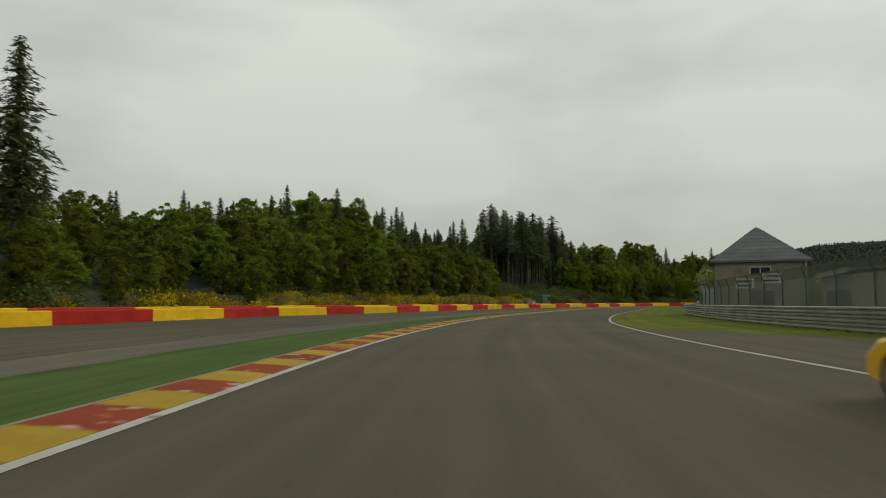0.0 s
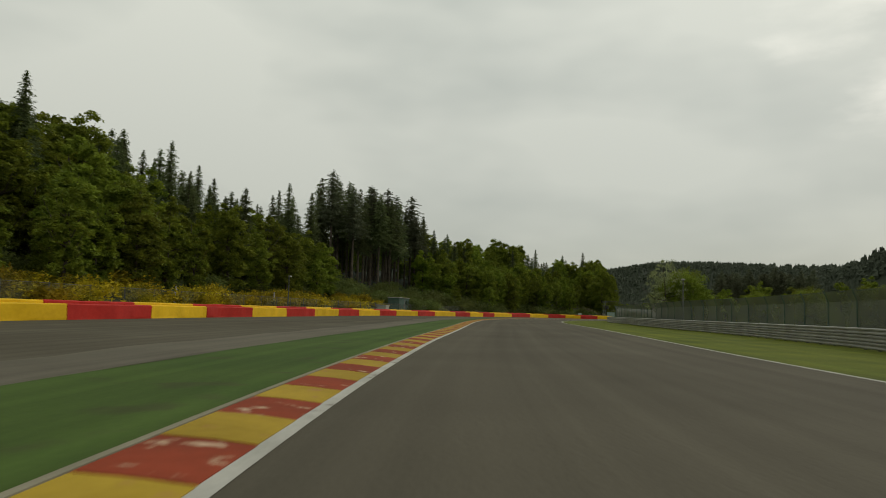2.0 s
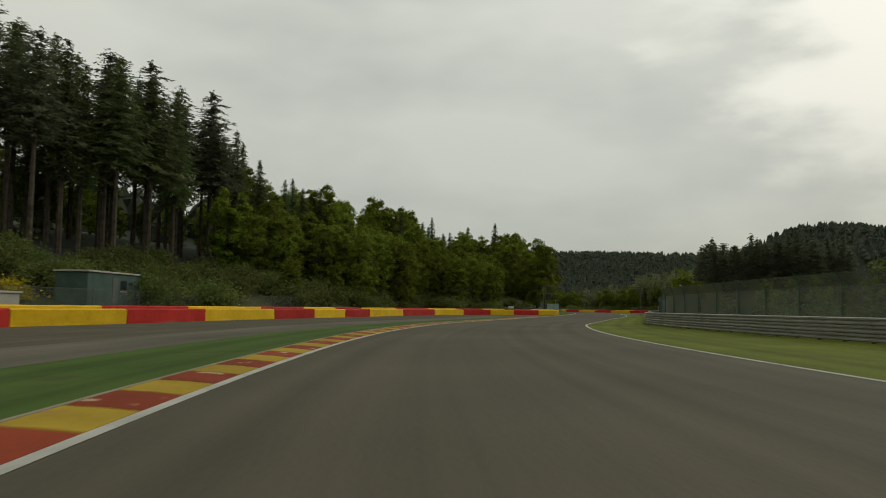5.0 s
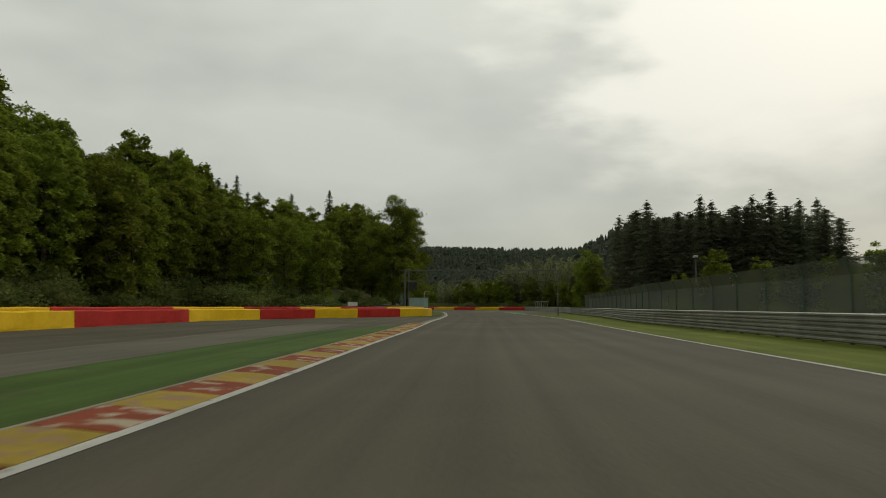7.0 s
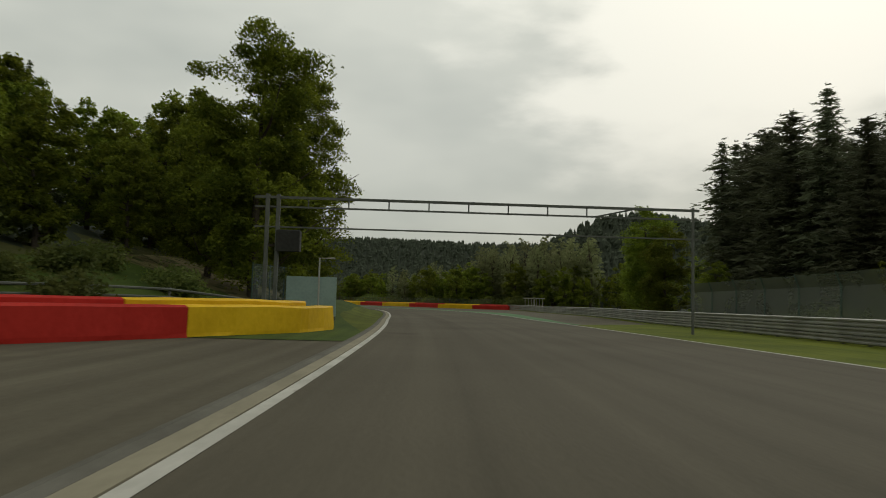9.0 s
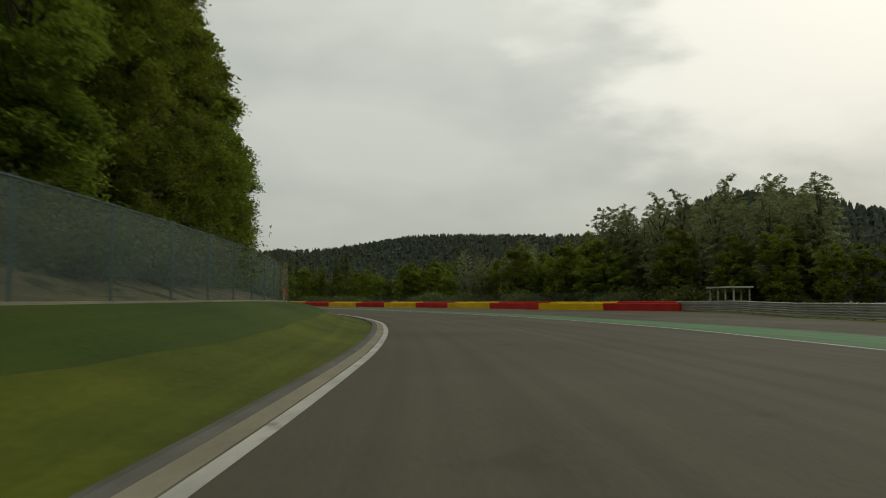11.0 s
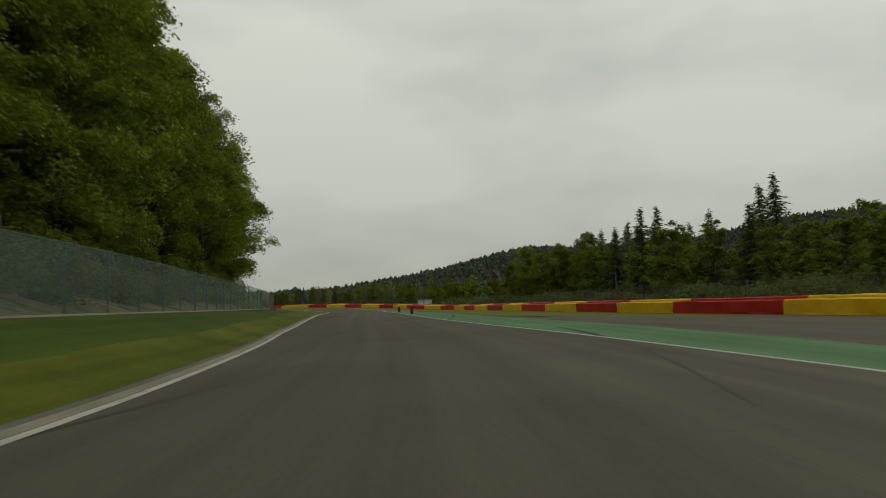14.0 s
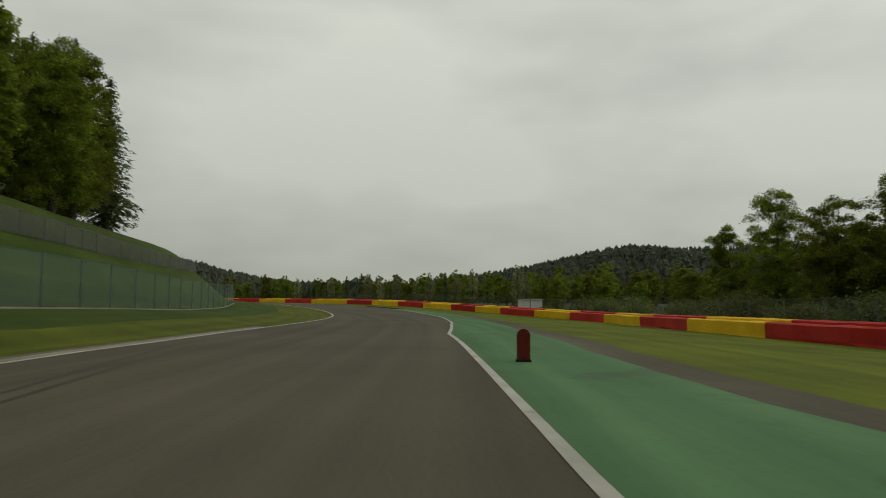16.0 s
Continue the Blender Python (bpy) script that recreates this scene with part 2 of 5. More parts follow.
BELTYELLOW = surface("yellow_belt", (0.62, 0.37, 0.012), (0.8, 0.5, 0.02), 0.55, 0.6, 5, 0.15, spread=0.1)
STEEL = surface("galvanised_steel", (0.21, 0.21, 0.185), (0.36, 0.355, 0.315), 0.5, 0.7, 9, 0.05, metal=0.35, gloss=0.3)
POST = surface("grey_post", (0.09, 0.095, 0.085), (0.15, 0.155, 0.135), 0.6, 1.0, 9, 0.05)
GREENPOST = surface("green_post", (0.05, 0.085, 0.07), (0.085, 0.13, 0.105), 0.6, 1.0, 9, 0.05)
NET = netting("green_netting", (0.14, 0.155, 0.125), 0.62)
DENSENET = netting("dense_netting", (0.085, 0.135, 0.118), 0.32)
BARK = surface("bark", (0.05, 0.04, 0.03), (0.12, 0.1, 0.075), 0.95, 1.5, 8, 0.5)
NEEDLES = foliage("spruce_needles", (0.0715, 0.091, 0.0364), (0.169, 0.2015, 0.0754))
DARKNEEDLES = foliage("dark_pine_needles", (0.084, 0.093, 0.053), (0.14, 0.153, 0.087))
LEAVES = foliage("spring_leaves", (0.0891, 0.1215, 0.0149), (0.27, 0.3132, 0.0351))
DARKLEAVES = foliage("dense_leaves", (0.07, 0.1022, 0.0126), (0.28, 0.329, 0.0308))
PALELEAVES = foliage("birch_leaves", (0.17, 0.19, 0.085), (0.38, 0.4, 0.19))
GORSE = foliage("gorse_blossom", (0.1035, 0.1035, 0.0115), (0.6325, 0.46, 0.0172))
SCRUB = foliage("scrub_leaves", (0.0638, 0.0893, 0.0213), (0.1594, 0.1806, 0.0467))
# greyed and low in contrast: the haze of distance is put into these colours
HAZEDWOOD = foliage("hazed_far_wood", (0.07, 0.083, 0.058), (0.118, 0.135, 0.094))
SLATE = surface("slate_roof", (0.12, 0.125, 0.125), (0.17, 0.175, 0.175), 0.6, 0.8, 9, 0.15, spread=0.1)
RENDERWALL = surface("rendered_wall", (0.2, 0.185, 0.14), (0.27, 0.25, 0.19), 0.9, 0.35, 8, 0.1, stain=((0.16, 0.145, 0.11), 0.6))
PALEWALL = surface("pale_wall", (0.33, 0.32, 0.28), (0.45, 0.43, 0.38), 0.9, 0.4, 8, 0.1)
SIGNWHITE = surface("white_board", (0.6, 0.6, 0.57), (0.72, 0.72, 0.68), 0.6, 1.0, 8, 0.02)
DARKPAINT = surface("dark_paint", (0.03, 0.03, 0.028), (0.055, 0.055, 0.05), 0.6, 1.0, 8, 0.05)
GLASS = surface("dark_window_glass", (0.02, 0.022, 0.024), (0.03, 0.033, 0.035), 0.08, 1.0, 5, 0.0, gloss=0.6)
ORANGE = surface("orange_paint", (0.5, 0.25, 0.06), (0.62, 0.33, 0.08), 0.5, 1.0, 8, 0.03)
REDPAINT = surface("red_paint", (0.5, 0.03, 0.02), (0.68, 0.05, 0.03), 0.5, 1.0, 8, 0.03)
CARYELLOW = surface("yellow_car_paint", (0.72, 0.43, 0.02), (0.78, 0.48, 0.025), 0.25, 1.0, 5, 0.0, gloss=0.6)
TYRE = surface("tyre_rubber", (0.012, 0.012, 0.012), (0.025, 0.025, 0.024), 0.8, 3.0, 20, 0.1)
TEAL = surface("teal_sheet", (0.25, 0.33, 0.3), (0.33, 0.42, 0.38), 0.5, 1.0, 8, 0.03)

# ------------------------------------------------------------------ plan of the track
# centre of the road, every 21 m
CENTRE = [
    (-0.5, -60.0), (0.2, -39.0), (0.9, -18.0), (1.7, 3.0), (2.9, 24.8), (5.6, 45.5), (9.8, 65.8), (15.2, 85.9),
    (21.3, 105.8), (27.4, 125.8), (33.4, 145.9), (40.3, 166.7), (48.4, 185.9), (58.6, 204.1), (70.8, 221.1), (83.3, 237.9),
    (95.9, 254.6), (108.5, 271.5), (120.7, 288.7), (132.3, 306.4), (143.2, 324.6), (152.5, 342.6), (160.8, 362.3), (167.0, 382.7),
    (171.1, 402.6), (173.4, 423.7), (173.6, 444.8), (172.4, 465.8), (171.1, 486.8), (170.4, 507.8), (169.3, 528.7), (167.1, 549.6),
    (162.7, 570.1), (156.0, 590.0), (147.0, 609.0), (135.8, 626.7), (122.7, 643.1), (107.7, 657.7), (91.1, 670.6), (73.1, 681.4),
    (53.9, 690.0), (34.1, 696.9), (14.2, 703.7), (-5.7, 710.4), (-25.5, 717.2),
]


def spline(points, step=1.0):
    """A smooth curve through the points, cut into even steps."""
    p = np.array([2 * np.array(points[0]) - np.array(points[1]), *points, 2 * np.array(points[-1]) - np.array(points[-2])], float)
    out = []
    for i in range(1, len(p) - 2):
        for u in np.linspace(0, 1, 30, endpoint=False):
            a, b, c, d = p[i - 1:i + 3]
            out.append(0.5 * (2 * b + (c - a) * u + (2 * a - 5 * b + 4 * c - d) * u * u + (3 * b - a - 3 * c + d) * u ** 3))
    out.append(p[-2])
    out = np.array(out)
    length = np.concatenate([[0], np.cumsum(np.hypot(*np.diff(out, axis=0).T))])
    s = np.arange(0, length[-1], step)
    return s, np.stack([np.interp(s, length, out[:, 0]), np.interp(s, length, out[:, 1])], 1)


LINE_S, LINE = spline(CENTRE)
WAY = np.gradient(LINE, axis=0)
WAY /= np.linalg.norm(WAY, axis=1)[:, None]


def at(s, d):
    """The place s metres along the road and d metres to the left of its centre."""
    x, y = np.interp(s, LINE_S, LINE[:, 0]), np.interp(s, LINE_S, LINE[:, 1])
    u, v = np.interp(s, LINE_S, WAY[:, 0]), np.interp(s, LINE_S, WAY[:, 1])
    n = np.hypot(u, v)
    return x - v / n * d, y + u / n * d


def heading(s):
    return math.atan2(np.interp(s, LINE_S, WAY[:, 1]), np.interp(s, LINE_S, WAY[:, 0]))


def along(x, y):
    """Of places, the metres along the road and to the left of its centre."""
    q = np.stack([np.ravel(x), np.ravel(y)], 1)
    s, d = np.zeros(len(q)), np.zeros(len(q))
    coarse = LINE[::3]
    for a in range(0, len(q), 4000):
        part_ = q[a:a + 4000]
        i = ((part_[:, None, :] - coarse[None]) ** 2).sum(2).argmin(1) * 3
        off = part_ - LINE[i]
        s[a:a + 4000] = LINE_S[i] + (off * WAY[i]).sum(1)
        side = WAY[i][:, 0] * off[:, 1] - WAY[i][:, 1] * off[:, 0]
        d[a:a + 4000] = np.sign(side) * np.hypot(*off.T)
    return s, d


def table(*rows):
    xs, ys = zip(*rows)
    return lambda s: np.interp(s, xs, ys)


LEFT = table((0, 5.3), (65, 5.1), (97, 4.8), (145, 5.2), (176, 5.55), (192, 5.75), (272, 5.55), (287, 5.2), (318, 5.36), (338, 5.88), (392, 6.0), (404, 5.69), (416, 5.4), (428, 5.0), (440, 4.73),
             (452, 4.47), (488, 4.45), (512, 4.43), (524, 4.57), (536, 4.77), (548, 5.19), (560, 5.59), (572, 5.71), (584, 5.95), (596, 6.35), (608, 6.99), (620, 7.48), (632, 7.48),
             (644, 6.98), (656, 6.05), (668, 5.01), (680, 4.29), (692, 3.81), (704, 3.41), (740, 2.8))
RIGHT = table((0, -5.0), (74, -4.9), (106, -4.65), (124, -5.0), (157, -5.5), (187, -5.75), (202, -5.8), (277, -5.0), (295, -5.3), (329, -5.65), (350, -6.0), (380, -5.6), (404, -5.6), (416, -6.12),
              (428, -6.76), (440, -7.14), (464, -7.28), (476, -7.1), (488, -6.83), (512, -6.6), (524, -6.43), (536, -5.94), (548, -5.19), (560, -4.44), (572, -3.78), (584, -3.4), (596, -2.77),
              (608, -2.12), (620, -1.71), (632, -1.39), (644, -2.1), (656, -3.2), (668, -4.47), (680, -5.64), (692, -6.55), (704, -7.22), (740, -8.3))
TYREWALL = table((0, 30.5), (123, 30.6), (134, 31), (151, 28.3), (184, 28.2), (215, 26.6), (235, 25.9), (248, 26.2), (262, 24), (282, 24.4), (315, 24.4), (330, 24.6), (340, 24.2), (347, 22.0),
                 (354.7, 18.6), (359.5, 15.0), (366, 11.2), (371, 8.5), (375, 7.7), (420, 7.6))
FENCE = table((380, 12.3), (400, 11.6), (416, 11.0), (432, 10.5), (448, 10.2), (464, 9.9), (496, 9.8), (512, 10.1), (544, 10.4), (560, 10.6), (576, 11.1), (592, 11.8), (608, 12.8), (624, 14.0),
              (640, 15.0), (656, 15.5), (672, 15.2), (688, 14.2), (704, 12.8), (720, 11.4))
RAIL = table((0, -14), (60, -13), (105, -12.3), (143, -12), (160, -14.5), (180, -15.5), (200, -15), (237, -15.5), (262, -12.5), (284, -9.6), (304, -10.2), (340, -9.8), (365, -11.8),
             (400, -14.5), (440, -21), (470, -28.5), (484, -31.2))
RIGHTWALL = table((470, -32.5), (480, -30.1), (489.7, -27.4), (500, -24.9), (510.8, -23.7), (522.8, -23.3), (543, -22.6), (564, -21.8), (576.4, -20.7), (597.5, -19.5), (620, -18.6), (640.5, -18.2),
                  (650.6, -18.6), (660, -19.6), (669.7, -20.8), (677.7, -21.0), (686, -20.7), (701, -19.8), (720, -19), (900, -19))
RUNOFF_EDGE = table((395, -6.6), (415, -8.5), (435, -11.2), (450, -11.4), (470, -10.5), (504, -9.9), (540, -9.1), (560, -8.9), (578, -7.6), (590, -7.0), (602, -6.1), (612, -5.0), (625, -4.8), (640, -5.0),
                    (656, -6.0), (680, -8.2), (700, -9.6), (740, -10.6))
# the road climbs gently through the left-hand bend; the ground beside its right edge lies a little lower
RISE = table((400, 0.0), (420, 0.06), (440, 0.05), (460, -0.02), (480, -0.06), (500, -0.07), (520, -0.03), (540, 0.07), (560, 0.21), (580, 0.39), (600, 0.59), (620, 0.72), (640, 0.8), (660, 0.88),
             (680, 1.1), (700, 1.55), (720, 2.0), (745, 2.4), (800, 2.9), (900, 3.2))
LOWER = table((460, 0.0), (470, 0.16), (490, 0.11), (510, 0.1), (530, 0.02), (550, -0.12), (570, -0.23), (590, -0.33), (610, -0.44), (650, -0.48), (670, -0.53), (690, -0.47), (710, -0.27), (730, -0.07), (760, 0.0))
BANK_TOP = table((380, 1.0), (416, 1.1), (448, 1.2), (496, 1.24), (528, 1.26), (560, 1.2), (592, 1.06), (624, 0.97), (640, 0.83), (656, 0.64), (672, 0.56), (704, 0.65))


def smooth(x):
    x = np.clip(x, 0, 1)
    return x * x * (3 - 2 * x)


def lie(s, d):
    """Height of the paved ground s metres along and d metres aside."""
    return RISE(s) + LOWER(s) * smooth((-d - 8) / 8)


def height(x, y):
    """The lie of the land."""
    x, y = np.atleast_1d(np.asarray(x, float)), np.atleast_1d(np.asarray(y, float))
    s, d = along(x, y)
    s, d = s.reshape(x.shape), d.reshape(x.shape)
    early = d - TYREWALL(s) - 2.5
    hill = 0.27 * np.clip(early, 0, 42) + 0.14 * np.clip(early - 42, 0, 110)
    late = BANK_TOP(s) * smooth((d - LEFT(s) - 0.6) / (FENCE(s) - LEFT(s) - 0.8)) + 0.12 * np.clip(d - FENCE(s) - 18.6, 0, 110)
    late = late + (0.34 + 0.55 * smooth((s - 595) / 40)) * np.clip(d - FENCE(s) - 0.6, 0, 7) + 0.3 * np.clip(d - FENCE(s) - 7.6, 0, 11)
    w = smooth((s - 372) / 26)
    z = hill * (1 - w) + late * w
    z = z * (1 - smooth((np.abs(d) - 170) / 200) * 0.7)
    z = z + 0.01 * np.clip(-d - 45, 0, 150) + lie(s, d) * (1 - smooth((np.abs(d) - 100) / 150))
    far_off = smooth((np.abs(d) - 90) / 220)
    for cx, cy, rx, ry, h in ((815, 1199, 179, 709, 83), (478, 1462, 370, 220, 69), (680, 725, 105, 125, 58), (-263, 942, 189, 453, 88), (326, 1201, 96, 151, 36)):
        z = z + far_off * h * np.exp(-((x - cx) / rx) ** 2 - ((y - cy) / ry) ** 2)
    return z


def ground_at(s, d):
    x, y = at(s, d)
    return float(x), float(y), float(height(x, y)[0])


# ------------------------------------------------------------------ mesh helpers


def mesh(name, verts, faces, material, smooth_=False):
    me = bpy.data.meshes.new(name)
    me.from_pydata([tuple(map(float, v)) for v in verts], [], [tuple(map(int, f)) for f in faces])
    me.materials.append(material)
    if smooth_:
        me.polygons.foreach_set("use_smooth", [True] * len(me.polygons))
    me.update()
    return me


def base(name, place, label, category, group="", kind="", turn=0.0):
    ob = new(name)
    ob.empty_display_size = 0.3
    ob.matrix_world = Matrix.Translation(place) @ Matrix.Rotation(turn, 4, "Z")
    return tagged(ob, label, category, group, kind)


def part(name, data, parent, m=None, label=""):
    """Hang a mesh (in its parent's frame) under a thing or a part."""
    ob = new(name, data)
    ob.parent = parent
    if m is not None:
        ob.matrix_basis = m
    return tagged(ob, label) if label else ob


def box(x0, y0, z0, x1, y1, z1, bevel=0.0):
    """Corners and faces of a box with its upright and upper edges taken off."""
    b = bevel
    v, f = [], []
    for z, k in ((z0, 0), (z1 - b, 0), (z1, b)):
        a0, c0, a1, c1 = x0 + k, y0 + k, x1 - k, y1 - k
        v += [(a0 + b, c0, z), (a1 - b, c0, z), (a1, c0 + b, z), (a1, c1 - b, z), (a1 - b, c1, z), (a0 + b, c1, z), (a0, c1 - b, z), (a0, c0 + b, z)]
    if not b:
        v = [(x, y, z) for z in (z0, z1) for x, y in ((x0, y0), (x1, y0), (x1, y1), (x0, y1))]
        return v, [(3, 2, 1, 0), (4, 5, 6, 7), (0, 1, 5, 4), (1, 2, 6, 5), (2, 3, 7, 6), (3, 0, 4, 7)]
    f = [tuple(range(7, -1, -1)), tuple(range(16, 24))]
    for r in (0, 8):
        f += [(r + i, r + (i + 1) % 8, r + 8 + (i + 1) % 8, r + 8 + i) for i in range(8)]
    return v, f


def joined(*pieces):
    v, f = [], []
    for a, b in pieces:
        f += [tuple(i + len(v) for i in q) for q in b]
        v += list(a)
    return v, f


def tube(points, radii, sides=6):
    """A round bar through the points, with its own thickness at each."""
    v, f = [], []
    points = [Vector(p) for p in points]
    for i, p in enumerate(points):
        t = (points[min(i + 1, len(points) - 1)] - points[max(i - 1, 0)]).normalized()
        a = t.cross(Vector((0.31, 0.95, 0.07)) if abs(t.y) < 0.9 else Vector((1, 0, 0))).normalized()
        b = t.cross(a)
        for k in range(sides):
            w = 2 * math.pi * k / sides
            v.append(p + (a * math.cos(w) + b * math.sin(w)) * radii[i])
    for i in range(len(points) - 1):
        for k in range(sides):
            f.append((i * sides + k, i * sides + (k + 1) % sides, (i + 1) * sides + (k + 1) % sides, (i + 1) * sides + k))
    f += [tuple(range(sides - 1, -1, -1)), tuple(range((len(points) - 1) * sides, len(points) * sides))]
    return v, f


def ribbon(name, s0, s1, left, right, lift, material, label, category, step=2.0, follow=False, lanes=1, rough_edge=0.0):
    """A flat layer on the ground between two lines beside the road."""
    ss = np.arange(s0, s1 + 0.01, step)
    v, f = [], []
    n = lanes + 1
    for s in ss:
        l, r = float(left(s)), float(right(s))
        if rough_edge:
            l += rough_edge * noise.noise((s * 0.23, 3.1, 0.7))
            r += rough_edge * noise.noise((s * 0.23, 9.4, 2.7))
        for k in range(n):
            d = l + (r - l) * k / lanes
            x, y = at(s, d)
            z = lift + float(height(x, y)[0] if follow else lie(s, d))
            v.append((x, y, z))
    for i in range(len(ss) - 1):
        for k in range(lanes):
            f.append((i * n + k, i * n + k + 1, (i + 1) * n + k + 1, (i + 1) * n + k))
    me = mesh(name, v, f, material, True)
    flat = me.uv_layers.new(name="UVMap")
    order = np.zeros(len(me.loops), np.int32)
    me.loops.foreach_get("vertex_index", order)
    run = np.repeat(ss, n)
    aside = np.concatenate([[float(left(s)) + (float(right(s)) - float(left(s))) * k / lanes for k in range(n)] for s in ss])
    flat.data.foreach_set("uv", np.stack([run[order], aside[order]], 1).astype(np.float32).ravel())
    return tagged(new(name, me), label, category, "", "structure")


def swept(profile, ss, offset, origin=(0, 0, 0), closed=True, wave=None):
    """A profile of (sideways, up) drawn along a line beside the road; caps at both ends."""
    v, f, n = [], [], len(profile)
    for i, s in enumerate(ss):
        for j, (a, b) in enumerate(profile):
            x, y = at(s, offset(s) + a + (wave(s, j)[0] if wave else 0))
            v.append((x - origin[0], y - origin[1], b + float(lie(s, offset(s) + a)) + (wave(s, j)[1] if wave else 0) - origin[2]))
    m = n if closed else n - 1
    for i in range(len(ss) - 1):
        for j in range(m):
            f.append((i * n + j, i * n + (j + 1) % n, (i + 1) * n + (j + 1) % n, (i + 1) * n + j))
    if closed:
        f += [tuple(range(n - 1, -1, -1)), tuple(range((len(ss) - 1) * n, len(ss) * n))]
    return v, f


# ------------------------------------------------------------------ ground
def grow(a, b, step):
    fine = np.arange(a, b, step)
    out, w, e = [], step, 0.0
    while e < 3600:
        w *= 1.22
        e += min(w, 80 if e < 1700 else 300)
        out.append(e)
    return np.concatenate([a - np.array(out)[::-1], fine, fine[-1] + np.array(out)])


def land():
    xs, ys = grow(-150, 330, 4.0), grow(-100, 770, 4.0)
    gx, gy = np.meshgrid(xs, ys)
    gz = height(gx, gy) - 0.06
    s, d = along(gx, gy)
    s, d = s.reshape(gx.shape), d.reshape(gx.shape)
    gz = gz - 3.0 * smooth((d - LEFT(s) + 4) / 4) * (1 - smooth((d - FENCE(s) - 1.5) / 6)) * smooth((s - 369) / 12)
    gz = gz - 0.2 * smooth((d - RIGHTWALL(s) + 1) / 2) * (d < 3) * smooth((s - 470) / 12)
    bumps = np.array([noise.noise((a * 0.11, b * 0.11, 0.0)) for a, b in zip(gx.ravel(), gy.ravel())]).reshape(gx.shape)
    gz = gz + 0.35 * bumps * smooth((gz - 0.6) / 2.0)
    w = len(xs)
    v = np.stack([gx.ravel(), gy.ravel(), gz.ravel()], 1)
    i = (np.arange(len(ys) - 1)[:, None] * w + np.arange(w - 1)[None]).ravel()
    f = np.stack([i, i + 1, i + w + 1, i + w], 1)
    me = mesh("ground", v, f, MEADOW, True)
    me.materials.append(FORESTSHADE)
    # ground under the woods takes the darker material that has their shade in it
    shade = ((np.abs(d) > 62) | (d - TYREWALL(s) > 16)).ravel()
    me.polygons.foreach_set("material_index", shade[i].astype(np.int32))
    tagged(new("ground", me), "rough grassy hillside and valley ground around the track", "ground", "", "structure")
    return xs, ys, gz


LAND = land()
zero = lambda s: 0.0
ribbon("runoff_pavement", 0, 372, lambda s: TYREWALL(s) + 0.9, lambda s: LEFT(s) - 0.1, -0.03, RUNOFF,
       "wide grey asphalt run-off in front of the tyre wall", "pavement", lanes=3)
ribbon("runoff_pavement", 0, 330, lambda s: LEFT(s) + 7.4 + 1.0 * smooth((s - 180) / 60), lambda s: LEFT(s) + 4.5, -0.021, OLDASPHALT,
       "paler band of old asphalt beside the green strip", "pavement", rough_edge=0.5)
ribbon("road", 0, 900, LEFT, RIGHT, 0.0, ASPHALT, "grey asphalt race track with darker tyre marks", "road", lanes=4)
ribbon("grass_verge", 0, 480, lambda s: RIGHT(s) + 0.05 + (RAIL(s) + 0.8 - RIGHT(s)) * smooth((s - 390) / 8), lambda s: RAIL(s) - 3.5, -0.02, LAWN, "short mown yellow-green grass beside the guard rail", "grass",
       lanes=2, rough_edge=0.25)
ribbon("runoff_pavement", 0, 98, lambda s: RIGHT(s) + 0.05, lambda s: RIGHT(s) - 0.1 + (RAIL(s) + 1.9 - RIGHT(s)) * smooth((98 - s) / 14), -0.012, ASPHALT,
       "grey asphalt escape area inside the bend", "pavement", lanes=2)


def mown_edge(s):
    """Where the mown verge meets the darker grass of the bank: an uneven line."""
    wander = 0.45 * noise.noise((s * 0.09, 1.3, 0.2)) + 0.22 * noise.noise((s * 0.5, 4.1, 0.9))
    return LEFT(s) + (0.5 * (FENCE(s) - LEFT(s)) + wander) * smooth((s - 364) / 30)


ribbon("grass_verge", 364, 830, mown_edge, lambda s: LEFT(s) - 0.05 * smooth((s - 364) / 4), -0.012, GRASS, "short mown yellow-green grass verge", "grass",
       follow=True, lanes=6)
ribbon("earth_bank", 384, 600, lambda s: FENCE(s) + 9, lambda s: FENCE(s) + 0.25, -0.006, EARTH, "bare stony earth bank behind the debris fence", "bank", follow=True, lanes=12, rough_edge=0.2)
ribbon("grass_bank", 366, 830, lambda s: FENCE(s) + 8, mown_edge, -0.012, BANK,
       "darker green grass bank below the fence", "grass", follow=True, lanes=16)
ribbon("green_strip", 0, 332, lambda s: LEFT(s) + 4.7 - 3.4 * smooth((s - 311) / 21), lambda s: LEFT(s) + 1.02, -0.012, GREENPAINT,
       "green painted strip between kerb and run-off", "pavement", rough_edge=0.12)
ribbon("green_strip", 392, 700, lambda s: RIGHT(s) + 0.05, RUNOFF_EDGE, -0.012, SEAPAINT, "sea-green painted strip beside the white line", "pavement", rough_edge=0.2)
ribbon("runoff_pavement", 392, 584, lambda s: RUNOFF_EDGE(s) + 0.1, lambda s: RIGHTWALL(s) - 0.8 if s > 482 else RAIL(s) + 0.4, -0.03, RUNOFF,
       "wide grey asphalt run-off in front of the tyre wall", "pavement", lanes=3)
ribbon("runoff_pavement", 566, 700, lambda s: RUNOFF_EDGE(s) + 0.1, lambda s: RUNOFF_EDGE(s) - 1.15, -0.025, RUNOFF, "narrow grey asphalt edge beside the green strip", "pavement",
       rough_edge=0.3)
